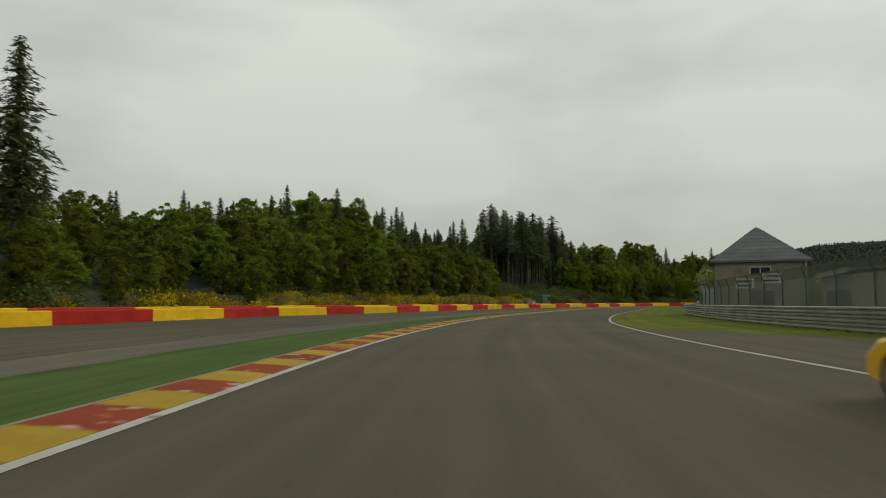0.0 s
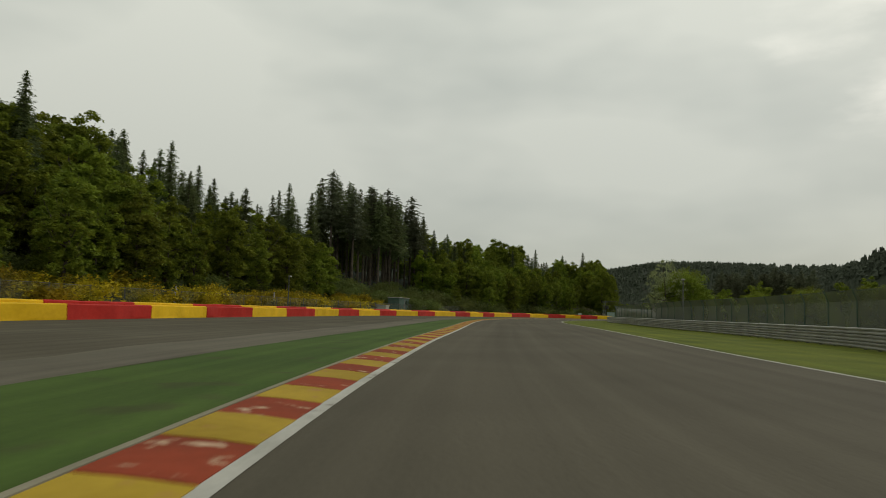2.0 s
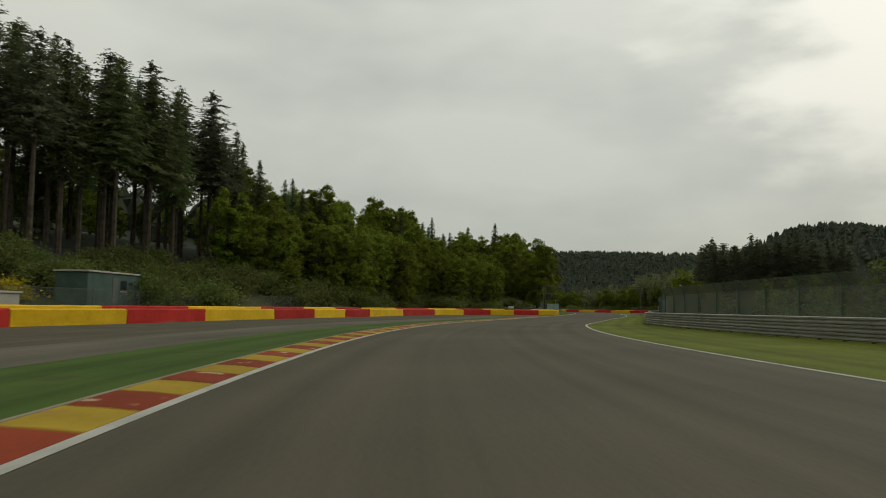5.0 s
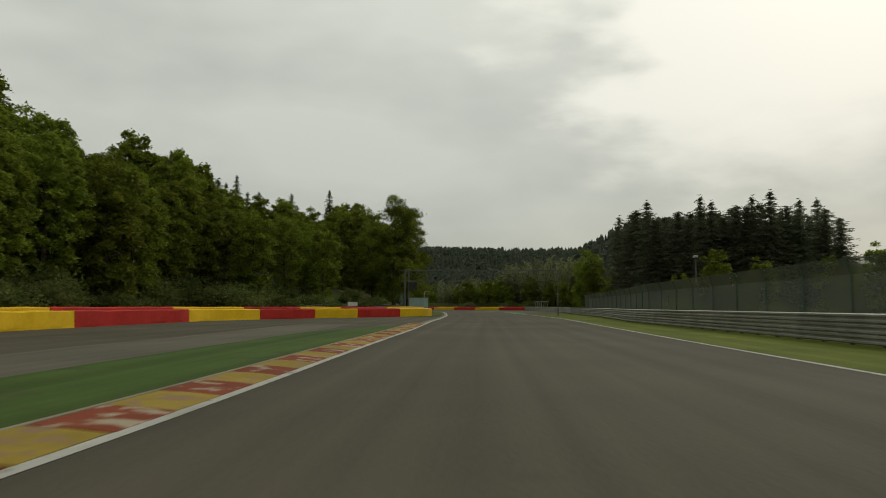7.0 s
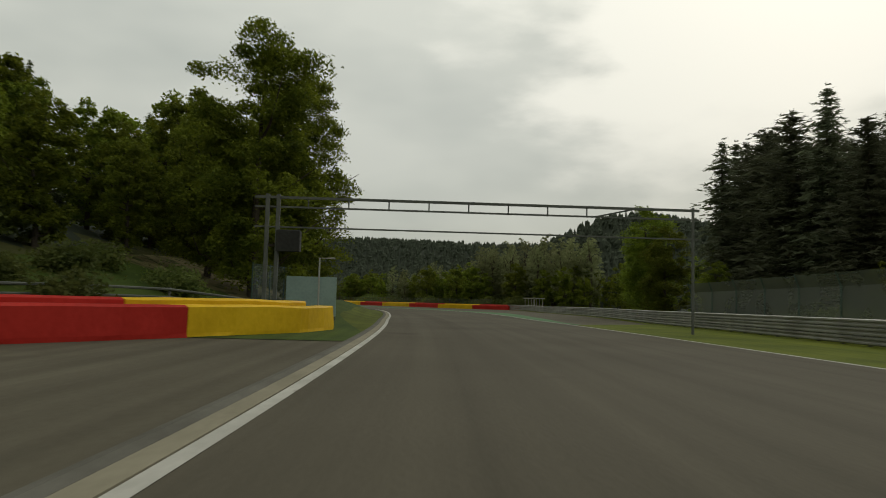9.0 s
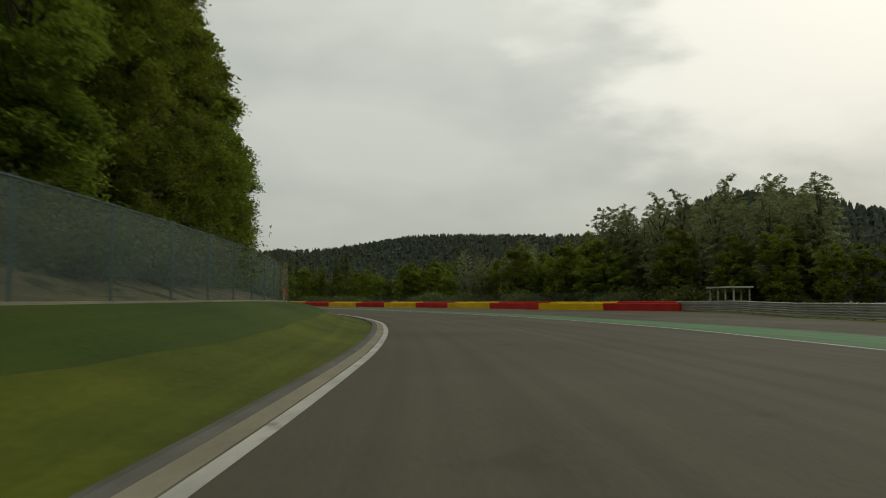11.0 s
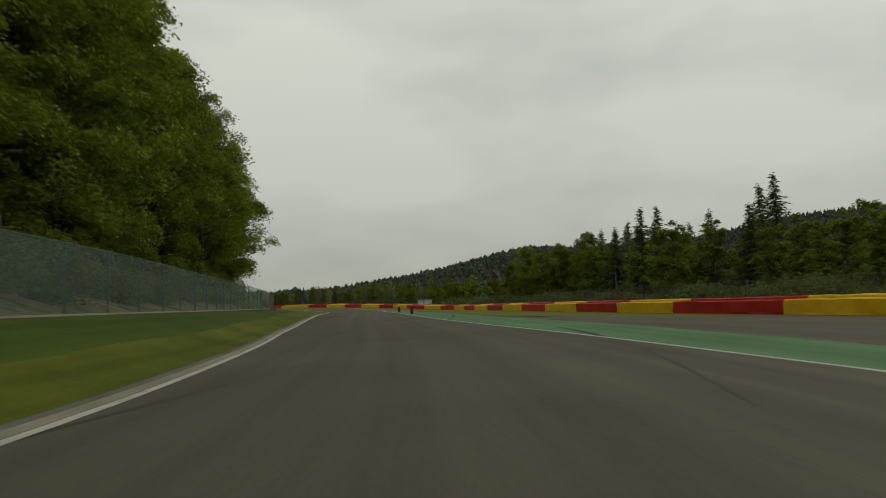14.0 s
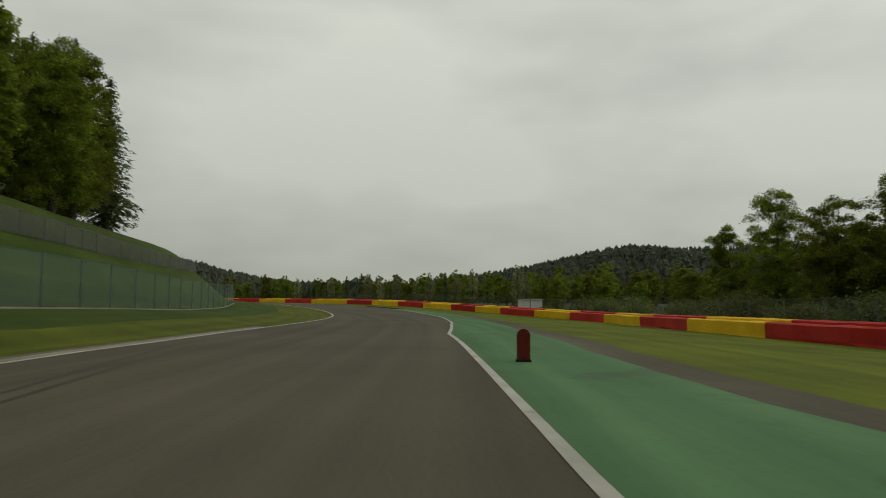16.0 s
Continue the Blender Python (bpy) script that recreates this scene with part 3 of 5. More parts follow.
ribbon("grass_verge", 566, 830, lambda s: RUNOFF_EDGE(s) - 1.0 - 6.0 * smooth((582 - s) / 16), lambda s: RIGHTWALL(s) - 0.8, -0.028, LAWN,
       "short mown yellow-green grass in front of the tyre wall", "grass", lanes=3, rough_edge=0.4)
ribbon("white_line", 0, 900, lambda s: LEFT(s) + 0.08, lambda s: LEFT(s) - 0.1, 0.006, WHITE, "worn white edge line", "line")
ribbon("white_line", 0, 900, lambda s: RIGHT(s) + 0.075, lambda s: RIGHT(s) - 0.075, 0.006, WHITE, "worn white edge line", "line")


def tyre_mark(s0, s1, d0, d1, bow, wide=0.15):
    """A dark rubber mark from one place to another, bowed sideways."""
    mid = lambda s: d0 + (d1 - d0) * (s - s0) / (s1 - s0) + bow * math.sin(math.pi * (s - s0) / (s1 - s0))
    thin = lambda s: wide * (0.35 + 0.65 * math.sin(math.pi * min(1.0, max(0.0, (s - s0) / (s1 - s0))))) / 2
    ribbon("tyre_mark", s0, s1, lambda s: mid(s) + thin(s), lambda s: mid(s) - thin(s), 0.003, RUBBER, "dark rubber tyre mark on the asphalt", "tyre mark", step=(s1 - s0) / 12)


for a in ((531, 542, 5.0, 2.6, 0.2), (533, 556, -2.9, -6.2, -0.5), (483, 508, -4.7, -9.1, -0.3), (569, 592, -2.9, -6.4, -0.6), (577, 592, -4.6, -6.3, -0.4), (549, 560, 3.6, 2.6, 0.1),
          (581, 592, 1.2, 2.7, 0.1), (611, 624, 4.4, 6.4, 0.1), (609, 622, 3.7, 5.6, 0.1)):
    tyre_mark(*a)

# ------------------------------------------------------------------ left kerb: painted blocks between a white edge and a concrete edge
def kerb_row():
    kerb = base("kerb", (*at(60, 5.7), 0.0), "low concrete kerb painted in red and yellow blocks", "kerb", "", "structure")
    loc = kerb.location
    prof = [(0.93, -0.05), (0.93, 0.075), (1.01, 0.075), (1.03, -0.05)]
    part("concrete_edge", mesh("concrete_edge", *swept(prof, np.arange(0, 331, 2.0), LEFT, loc), CONCRETE), kerb)
    length = 1.445
    v, f = [], []
    for i, y in enumerate((0.008, length - 0.008)):
        v += [(0, y, -0.04), (0.0, y, 0.012), (0.4, y, 0.05), (0.84, y, 0.072), (0.84, y, -0.04)]
    f = [(j, j + 1, j + 6, j + 5) for j in range(4)] + [(4, 3, 2, 1, 0), (5, 6, 7, 8, 9)]
    v = [(-a, b, c) for a, b, c in v]
    f = [q[::-1] for q in f]
    red, yellow = mesh("block_red", v, f, KERBRED), mesh("block_yellow", v, f, KERBYELLOW)
    worn_red, worn_yellow = mesh("block_worn_red", v, f, WORNRED), mesh("block_worn_yellow", v, f, WORNYELLOW)
    for k in range(-42, 188):
        # red blocks begin at even steps; their pace is not quite even along the kerb
        h = k / 2
        s = 66.96 + 2.885 * h if h < 22 else float(np.interp(h, (22, 44, 87, 100), (130.36, 194.07, 319.08, 356.9)))
        if s > 330:
            break
        x, y = at(s, float(LEFT(s)) + 0.075)
        m = Matrix.Translation((x - loc.x, y - loc.y, 0)) @ Matrix.Rotation(heading(s + 0.7) - math.pi / 2, 4, "Z")
        worn = s > 255 + 20 * noise.noise((k * 0.7, 0.3, 0.1))
        part("kerb_block", (worn_yellow if worn else yellow) if k % 2 else (worn_red if worn else red), kerb, m)


def gutter():
    """The plain concrete kerb on the inside of the left-hand bend."""
    k = base("kerb", (*at(440, 6.5), 0.0), "plain grey concrete kerb with a ribbed gutter beside the grass", "kerb", "", "structure")
    span = np.arange(331, 640, 2.0)
    part("concrete_edge", mesh("concrete_edge", *swept([(0.1, -0.05), (0.1, 0.012), (0.34, 0.025), (0.34, -0.05)], span, LEFT, k.location), CONCRETE), k)
    part("gutter_strip", mesh("gutter_strip", *swept([(0.35, -0.05), (0.35, 0.022), (0.46, 0.05), (0.58, 0.03), (0.58, -0.05)], span, LEFT, k.location), KERBGREY), k)


# ------------------------------------------------------------------ tyre walls, one wrapped bundle after the other
def tyre_bundle(s0, s1, line, side, material, word, tall=1.0):
    mid = (s0 + s1) / 2
    x, y = at(mid, float(line(mid)))
    b = base("tyre_barrier", (x, y, 0.0), f"{word} belt-wrapped tyre barrier with a lower front row", "tyre barrier", "tyre wall")
    seed = s0 * 0.37

    def wave(s, j):
        n = noise.noise((s * 0.45 + seed, j * 0.8, side))
        return 0.08 * n + 0.03 * noise.noise((s * 1.9, seed, j * 2.0)), 0.04 * noise.noise((s * 0.6, seed, 4.0)) if j in (2, 3, 4) else 0.0

    def row(a, b2, top, u0, u1):
        p = [(a, -0.08), (a, 0.1), (a, top - 0.07), (a + 0.09 * side, top), (b2 - 0.09 * side, top), (b2, top - 0.07), (b2, -0.08)]
        ss = np.linspace(u0, u1, 15)
        return swept(p, ss, line, (x, y, 0), True, wave)

    for nm, a, b2, top, sh in (("front_belt", 0.0, 0.72 * side, 0.93, 0.0), ("rear_belt", 0.74 * side, 1.4 * side, 1.12, -1.15)):
        v, f = row(a, b2, top * tall, s0 + sh + 0.02, s1 + sh - 0.02)
        part(nm, mesh(nm, v, f, material, False), b)


def tyre_wall(marks, line, side, red, tall=1.0):
    for s, e in zip(marks, marks[1:]):
        tyre_bundle(s, e, line, side, BELTRED if red else BELTYELLOW, "red" if red else "yellow", tall)
        red = not red


# ------------------------------------------------------------------ guard rail and fences
def guard_rail(s0, s1):
    x, y = at(200, float(RAIL(200)))
    g = base("guard_rail", (x, y, 0.0), "galvanised steel guard rail of three stacked beams on posts", "guard rail")
    ss = np.arange(s0, s1, 2.0)
    for k in range(3):
        z = 0.03 + 0.33 * k
        p = [(0.0, z), (0.075, z + 0.035), (0.075, z + 0.09), (0.01, z + 0.13), (0.01, z + 0.18), (0.075, z + 0.22), (0.075, z + 0.275), (0.0, z + 0.31), (-0.02, z + 0.31), (-0.02, z)]
        part("beam", mesh("beam", *swept(p, ss, RAIL, (x, y, 0)), STEEL), g)
    post = mesh("rail_post", *box(-0.06, -0.16, -0.2, 0.06, -0.03, 1.0, 0.01), POST)
    for s in np.arange(s0 + 1, s1, 2.0):
        if 40 < s < 470:
            a, b = at(s, float(RAIL(s)))
            part("rail_post", post, g, Matrix.Translation((a - x, b - y, 0)) @ Matrix.Rotation(heading(s), 4, "Z"))


def net_fence(s0, s1, line, tall, gap, net, post_mat, label, lean=0.0, foot=None):
    mid = (s0 + s1) / 2
    x, y, z = ground_at(mid, float(line(mid)))
    fnc = base("fence", (x, y, z), label, "fence")
    posts = np.arange(s0, s1 + 0.01, gap)
    zs = [ground_at(s, float(line(s)))[2] for s in posts]
    v, f = [], []
    for s, g in zip(posts, zs):
        for u, dz in ((0, 0.05), (0, tall * 0.8), (lean, tall)):
            a, b = at(s, float(line(s)) + u)
            v.append((a - x, b - y, g + dz - z))
    for i in range(len(posts) - 1):
        f += [(i * 3 + j, i * 3 + j + 1, i * 3 + j + 4, i * 3 + j + 3) for j in (0, 1)]
    part("netting", mesh("netting", v, f, net), fnc)
    pm = mesh("fence_post", *tube([(0, 0, -0.4), (0, 0, tall * 0.8), (0, -lean, tall + 0.05)], [0.036, 0.036, 0.03], 6), post_mat)
    for s, g in zip(posts, zs):
        a, b = at(s, float(line(s)) + 0.07 * (1 if lean >= 0 else -1))
        part("fence_post", pm, fnc, Matrix.Translation((a - x, b - y, g - z)) @ Matrix.Rotation(heading(s) + math.pi, 4, "Z"))
    for h in (tall - 0.05,):
        p = [(-0.011, 0), (-0.011, 0.022), (0.011, 0.022), (0.011, 0)]
        vv = []
        for s, g in zip(posts, zs):
            for a0, b0 in p:
                a, b = at(s, float(line(s)) + a0)
                vv.append((a - x, b - y, g + h + b0 - z))
        ff = [(i * 4 + j, i * 4 + (j + 1) % 4, i * 4 + 4 + (j + 1) % 4, i * 4 + 4 + j) for i in range(len(posts) - 1) for j in range(4)]
        part("top_wire", mesh("top_wire", vv, ff, post_mat), fnc)
    if foot:
        vv = []
        for s, g in zip(posts, zs):
            for a0, b0 in ((-0.05, -0.1), (-0.05, 0.05), (0.05, 0.05), (0.05, -0.1)):
                a, b = at(s, float(line(s)) + a0)
                vv.append((a - x, b - y, g + b0 - z))
        ff = [(i * 4 + j, i * 4 + (j + 1) % 4, i * 4 + 4 + (j + 1) % 4, i * 4 + 4 + j) for i in range(len(posts) - 1) for j in range(4)]
        part("foot_kerb", mesh("foot_kerb", vv, ff, foot), fnc, None, "pale concrete foot of the fence")
    return fnc


# ------------------------------------------------------------------ trees
def leaf_mesh(name, centres, sizes, material, rng, flat=0.0, stretch=1.6, small=False):
    """Many small bent leaf sprays, each a pair of faces with its own turn."""
    n = len(centres)
    a = rng.normal(size=(n, 3))
    a[:, 2] *= 1 - flat
    a /= np.linalg.norm(a, axis=1)[:, None]
    b = rng.normal(size=(n, 3))
    b[:, 2] *= 1 - flat
    b -= (a * b).sum(1)[:, None] * a
    b /= np.linalg.norm(b, axis=1)[:, None]
    c = np.cross(a, b)
    h = sizes[:, None]
    p = centres
    if small:
        v = np.stack([p - a * h * stretch / 2, p + a * h * stretch / 2, p + b * h * 0.8], 1).reshape(-1, 3)
        return mesh(name, v, np.arange(n * 3).reshape(n, 3), material)
    v = np.stack([p - a * h * stretch / 2, p + b * h / 2 + c * h * 0.18, p + a * h * stretch / 2, p - b * h / 2 + c * h * 0.18], 1).reshape(-1, 3)
    i = np.arange(n)[:, None] * 4
    f = np.concatenate([i + [0, 1, 2], i + [0, 2, 3]])
    return mesh(name, v, f, material)


def broadleaf(seed, tall, wide, leaves, material, size=0.42, low=0.25, thin=1.0, small=False, clump=1.0):
    """A leafy tree at the origin: trunk with limbs, crown of leaf clumps."""
    rng = np.random.default_rng(seed)
    pieces = [tube([(0, 0, -0.5), (0.05, 0.02, tall * 0.2), (rng.normal() * 0.3, rng.normal() * 0.3, tall * 0.55), (rng.normal() * 0.5, rng.normal() * 0.5, tall * 0.9)],
                   [tall * 0.022, tall * 0.016, tall * 0.009, 0.03], 7)]
    clumps = []
    for k in range(13):
        z0 = tall * (low + (0.8 - low) * rng.random())
        w, out = rng.random() * 2 * math.pi, wide * (0.55 + 0.45 * rng.random()) * math.sin(math.pi * min(0.95, (z0 / tall - low) / (1.02 - low) * 0.75 + 0.25))
        end = (math.cos(w) * out, math.sin(w) * out, z0 + tall * 0.14 * rng.random() + 0.3)
        pieces.append(tube([(0, 0, z0 * 0.88), (end[0] * 0.5, end[1] * 0.5, z0 * 0.96), end], [tall * 0.007, tall * 0.0045, 0.02], 5))
    count = int(70 * thin)
    while len(clumps) < count:
        p = rng.normal(size=3)
        p /= np.linalg.norm(p)
        r = rng.random() ** 0.3
        lobe = 0.84 + 0.55 * noise.noise((p[0] * 1.7 + seed, p[1] * 1.7, p[2] * 1.7))
        q = np.array([p[0] * wide * r * lobe, p[1] * wide * r * lobe, tall * (low + 1) / 2 + p[2] * tall * (1 - low) / 2 * r * (0.9 + 0.2 * lobe)])
        t = (q[2] / tall - low) / (1 - low)
        if np.hypot(q[0], q[1]) < wide * (0.35 + 0.65 * math.sin(math.pi * min(1, t * 0.72 + 0.24))) * (0.8 + 0.35 * rng.random()):
            clumps.append((q, clump * wide * (0.13 + 0.17 * rng.random())))
    per = leaves // len(clumps)
    cs = []
    for c, r in clumps:
        # a drooping pad of sprays at the end of a bough, closed above and ragged at its rim
        way = rng.normal(size=(per, 3))
        way /= np.linalg.norm(way, axis=1)[:, None]
        far_out = rng.random(per) ** 0.45 * np.where(rng.random(per) < 0.14, 1.35, 1.0)
        pad = way * far_out[:, None] * [r * 1.15, r * 1.15, r * 0.62]
        pad[:, 2] -= 0.3 * (pad[:, 0] ** 2 + pad[:, 1] ** 2) / r
        cs.append(c + pad)
    cs = np.concatenate(cs)
    cs[:, 2] = np.maximum(cs[:, 2], tall * low * 0.6)
    sizes = size * (0.6 + 0.8 * rng.random(len(cs)))
    return mesh("trunk", *joined(*pieces), BARK), leaf_mesh("crown", cs, sizes, material, rng, 0.5, 1.6, small)


def needle_mesh(name, centres, sizes, ways, material, rng):
    """Long narrow sprays that fan out from the boughs, three at each place."""
    p, h, way = np.repeat(centres, 3, 0), np.repeat(sizes, 3)[:, None], np.repeat(ways, 3, 0)
    n = len(p)
    p = p + rng.normal(size=(n, 3)) * h * [0.24, 0.24, 0.12]
    turn = rng.normal(size=n) * 0.75
    c, s_ = np.cos(turn), np.sin(turn)
    a = np.stack([way[:, 0] * c - way[:, 1] * s_, way[:, 0] * s_ + way[:, 1] * c, way[:, 2] + rng.normal(size=n) * 0.22], 1)
    a /= np.linalg.norm(a, axis=1)[:, None]
    b = np.cross(a, rng.normal(size=(n, 3)) * [0.5, 0.5, 1.0])
    b /= np.linalg.norm(b, axis=1)[:, None]
    v = np.stack([p - a * h * 0.5 - b * h * 0.17, p - a * h * 0.5 + b * h * 0.17, p + a * h * 0.95], 1).reshape(-1, 3)
    return mesh(name, v, np.arange(n * 3).reshape(n, 3), material)


def conifer(seed, tall, wide, low, material, droop=0.35, gap=0.5, per=9, taper=0.8, ragged=0.3):
    """A spruce or pine at the origin: mast trunk, whorls of drooping boughs."""
    rng = np.random.default_rng(seed)
    trunk = tube([(0, 0, -0.5), (0, 0, tall * 0.5), (rng.normal() * 0.15, rng.normal() * 0.15, tall * 0.98)], [tall * 0.012 + 0.06, tall * 0.008 + 0.03, 0.02], 6)
    centres, sizes, ways = [], [], []
    z = tall * low
    while z < tall * 0.985:
        t = (z / tall - low) / (1 - low)
        reach = wide * (1 - t) ** taper * (0.72 + 0.45 * rng.random()) * min(1.0, 0.45 + t * 4) + 0.15
        m = max(4, int(per * (1 - 0.5 * t)))
        w0 = rng.random() * 6.28
        for k in range(m):
            w = w0 + 6.283 * k / m + rng.normal() * 0.2
            l = reach * (1.1 - ragged * 1.6 * rng.random())
            zz = z + rng.normal() * (0.1 + 0.3 * ragged)
            sag = droop * (1 + 2.2 * ragged * (rng.random() - 0.4)) - 0.12 * t
            n = max(2, int(1.5 + l * 1.7))
            u = (np.arange(n) + 0.35 + 0.6 * rng.random(n)) / n
            side = rng.normal(size=n) * (0.08 + 0.1 * l) * u
            x, y = math.cos(w) * l * u - math.sin(w) * side, math.sin(w) * l * u + math.cos(w) * side
            centres.append(np.stack([x, y, zz - sag * l * u ** 1.5 + rng.normal(size=n) * 0.08], 1))
            ways.append(np.stack([np.full(n, math.cos(w)), np.full(n, math.sin(w)), -sag * 1.2 * u ** 0.5], 1))
            sizes.append((0.34 + 0.1 * l) * (0.7 + 0.6 * rng.random(n)) * (1.1 - 0.35 * u))
        z += gap * (0.7 + 0.6 * rng.random()) * (1 - 0.35 * t)
    return mesh("trunk", *trunk, BARK), needle_mesh("crown", np.concatenate(centres), np.concatenate(sizes), np.concatenate(ways), material, rng)


def planted(name, meshes, label, group, places):
    """One tree after the other: (along, aside, scale), each a thing of trunk and crown."""
    first = None
    for k, (s, d, size) in enumerate(places):
        x, y, z = ground_at(s, d)
        m = Matrix.Translation((x, y, z - 0.1)) @ Matrix.Rotation((s * 1.7 + d * 0.9) % 6.283, 4, "Z") @ Matrix.Scale(size, 4)
        if first is None:
            first = base(name, (x, y, z), label, "tree", group)
            part("trunk", meshes[0], first)
            part("crown", meshes[1], first)
            first.matrix_basis = m
        else:
            made = copy_thing(first, Matrix.Identity(4))
            made.matrix_basis = m


def bush(seed, wide, tall, leaves, material, size=0.22, small=False):
    rng = np.random.default_rng(seed)
    lumps = [(rng.normal() * wide * 0.35, rng.normal() * wide * 0.35, tall * (0.25 + 0.35 * rng.random()), wide * 0.28) for _ in range(9)]
    cs = np.concatenate([np.array(c[:3]) + rng.normal(size=(leaves // 9, 3)) * [c[3], c[3], tall * 0.22] for c in lumps])
    cs[:, 2] = np.abs(cs[:, 2])
    return leaf_mesh("shrub", cs, size * (0.6 + 0.8 * rng.random(len(cs))), material, rng, 0.2, 1.6, small)


def shrubs(name, meshes, label, group, places):
    for k, (s, d, size) in enumerate(places):
        x, y, z = ground_at(s, d)
        ob = new(name, meshes[k % len(meshes)])
        ob.matrix_world = Matrix.Translation((x, y, z - 0.08)) @ Matrix.Rotation(s % 6.283, 4, "Z") @ Matrix.Scale(size, 4)
        tagged(ob, label, "bush", group)


def on_land(x, y):
    """Height of the meshed ground."""
    xs, ys, gz = LAND
    i, j = np.clip(np.searchsorted(xs, x) - 1, 0, len(xs) - 2), np.clip(np.searchsorted(ys, y) - 1, 0, len(ys) - 2)
    u, v = (x - xs[i]) / (xs[i + 1] - xs[i]), (y - ys[j]) / (ys[j + 1] - ys[j])
    return (gz[j, i] * (1 - u) + gz[j, i + 1] * u) * (1 - v) + (gz[j + 1, i] * (1 - u) + gz[j + 1, i + 1] * u) * v


def wood(name, places, label, broad, seed):
    """A far wood: one mesh of many small tree tops; places are x, y, height."""
    rng = np.random.default_rng(seed)
    q = np.array(places)
    leafy = rng.random(len(q)) < broad
    verts, faces, start = [], [], 0
    n = 5
    for kind, rings, wide in ((True, ((-0.1, 0.6), (0.35, 1.0), (0.8, 0.68), (1.0, 0.1)), 0.34), (False, ((-0.1, 0.9), (0.4, 0.66), (1.0, 0.03)), 0.24)):
        p = q[leafy == kind]
        m, z, h = len(p), on_land(p[:, 0], p[:, 1]), p[:, 2]
        r = h * wide * (0.8 + 0.4 * rng.random(m))
        w = 6.283 * np.arange(n) / n
        ring = []
        for t, k in rings:
            rr = r[:, None] * k * (0.65 + 0.7 * rng.random((m, n)))
            turn = w[None] + t * 2 + h[:, None]
            ring.append(np.stack([p[:, 0, None] + np.cos(turn) * rr, p[:, 1, None] + np.sin(turn) * rr, (z + h * t)[:, None] + rng.normal(size=(m, n)) * h[:, None] * 0.04], 2))
        verts.append(np.stack(ring, 1).reshape(-1, 3))
        base_ = start + np.arange(m)[:, None] * n * len(rings)
        for a in range(len(rings) - 1):
            for k in range(n):
                faces.append(base_ + np.array([a * n + k, a * n + (k + 1) % n, (a + 1) * n + (k + 1) % n, (a + 1) * n + k]))
        start += m * n * len(rings)
    tagged(new(name, mesh(name, np.concatenate(verts), np.concatenate(faces), HAZEDWOOD)), label, "forest", "", "stuff")


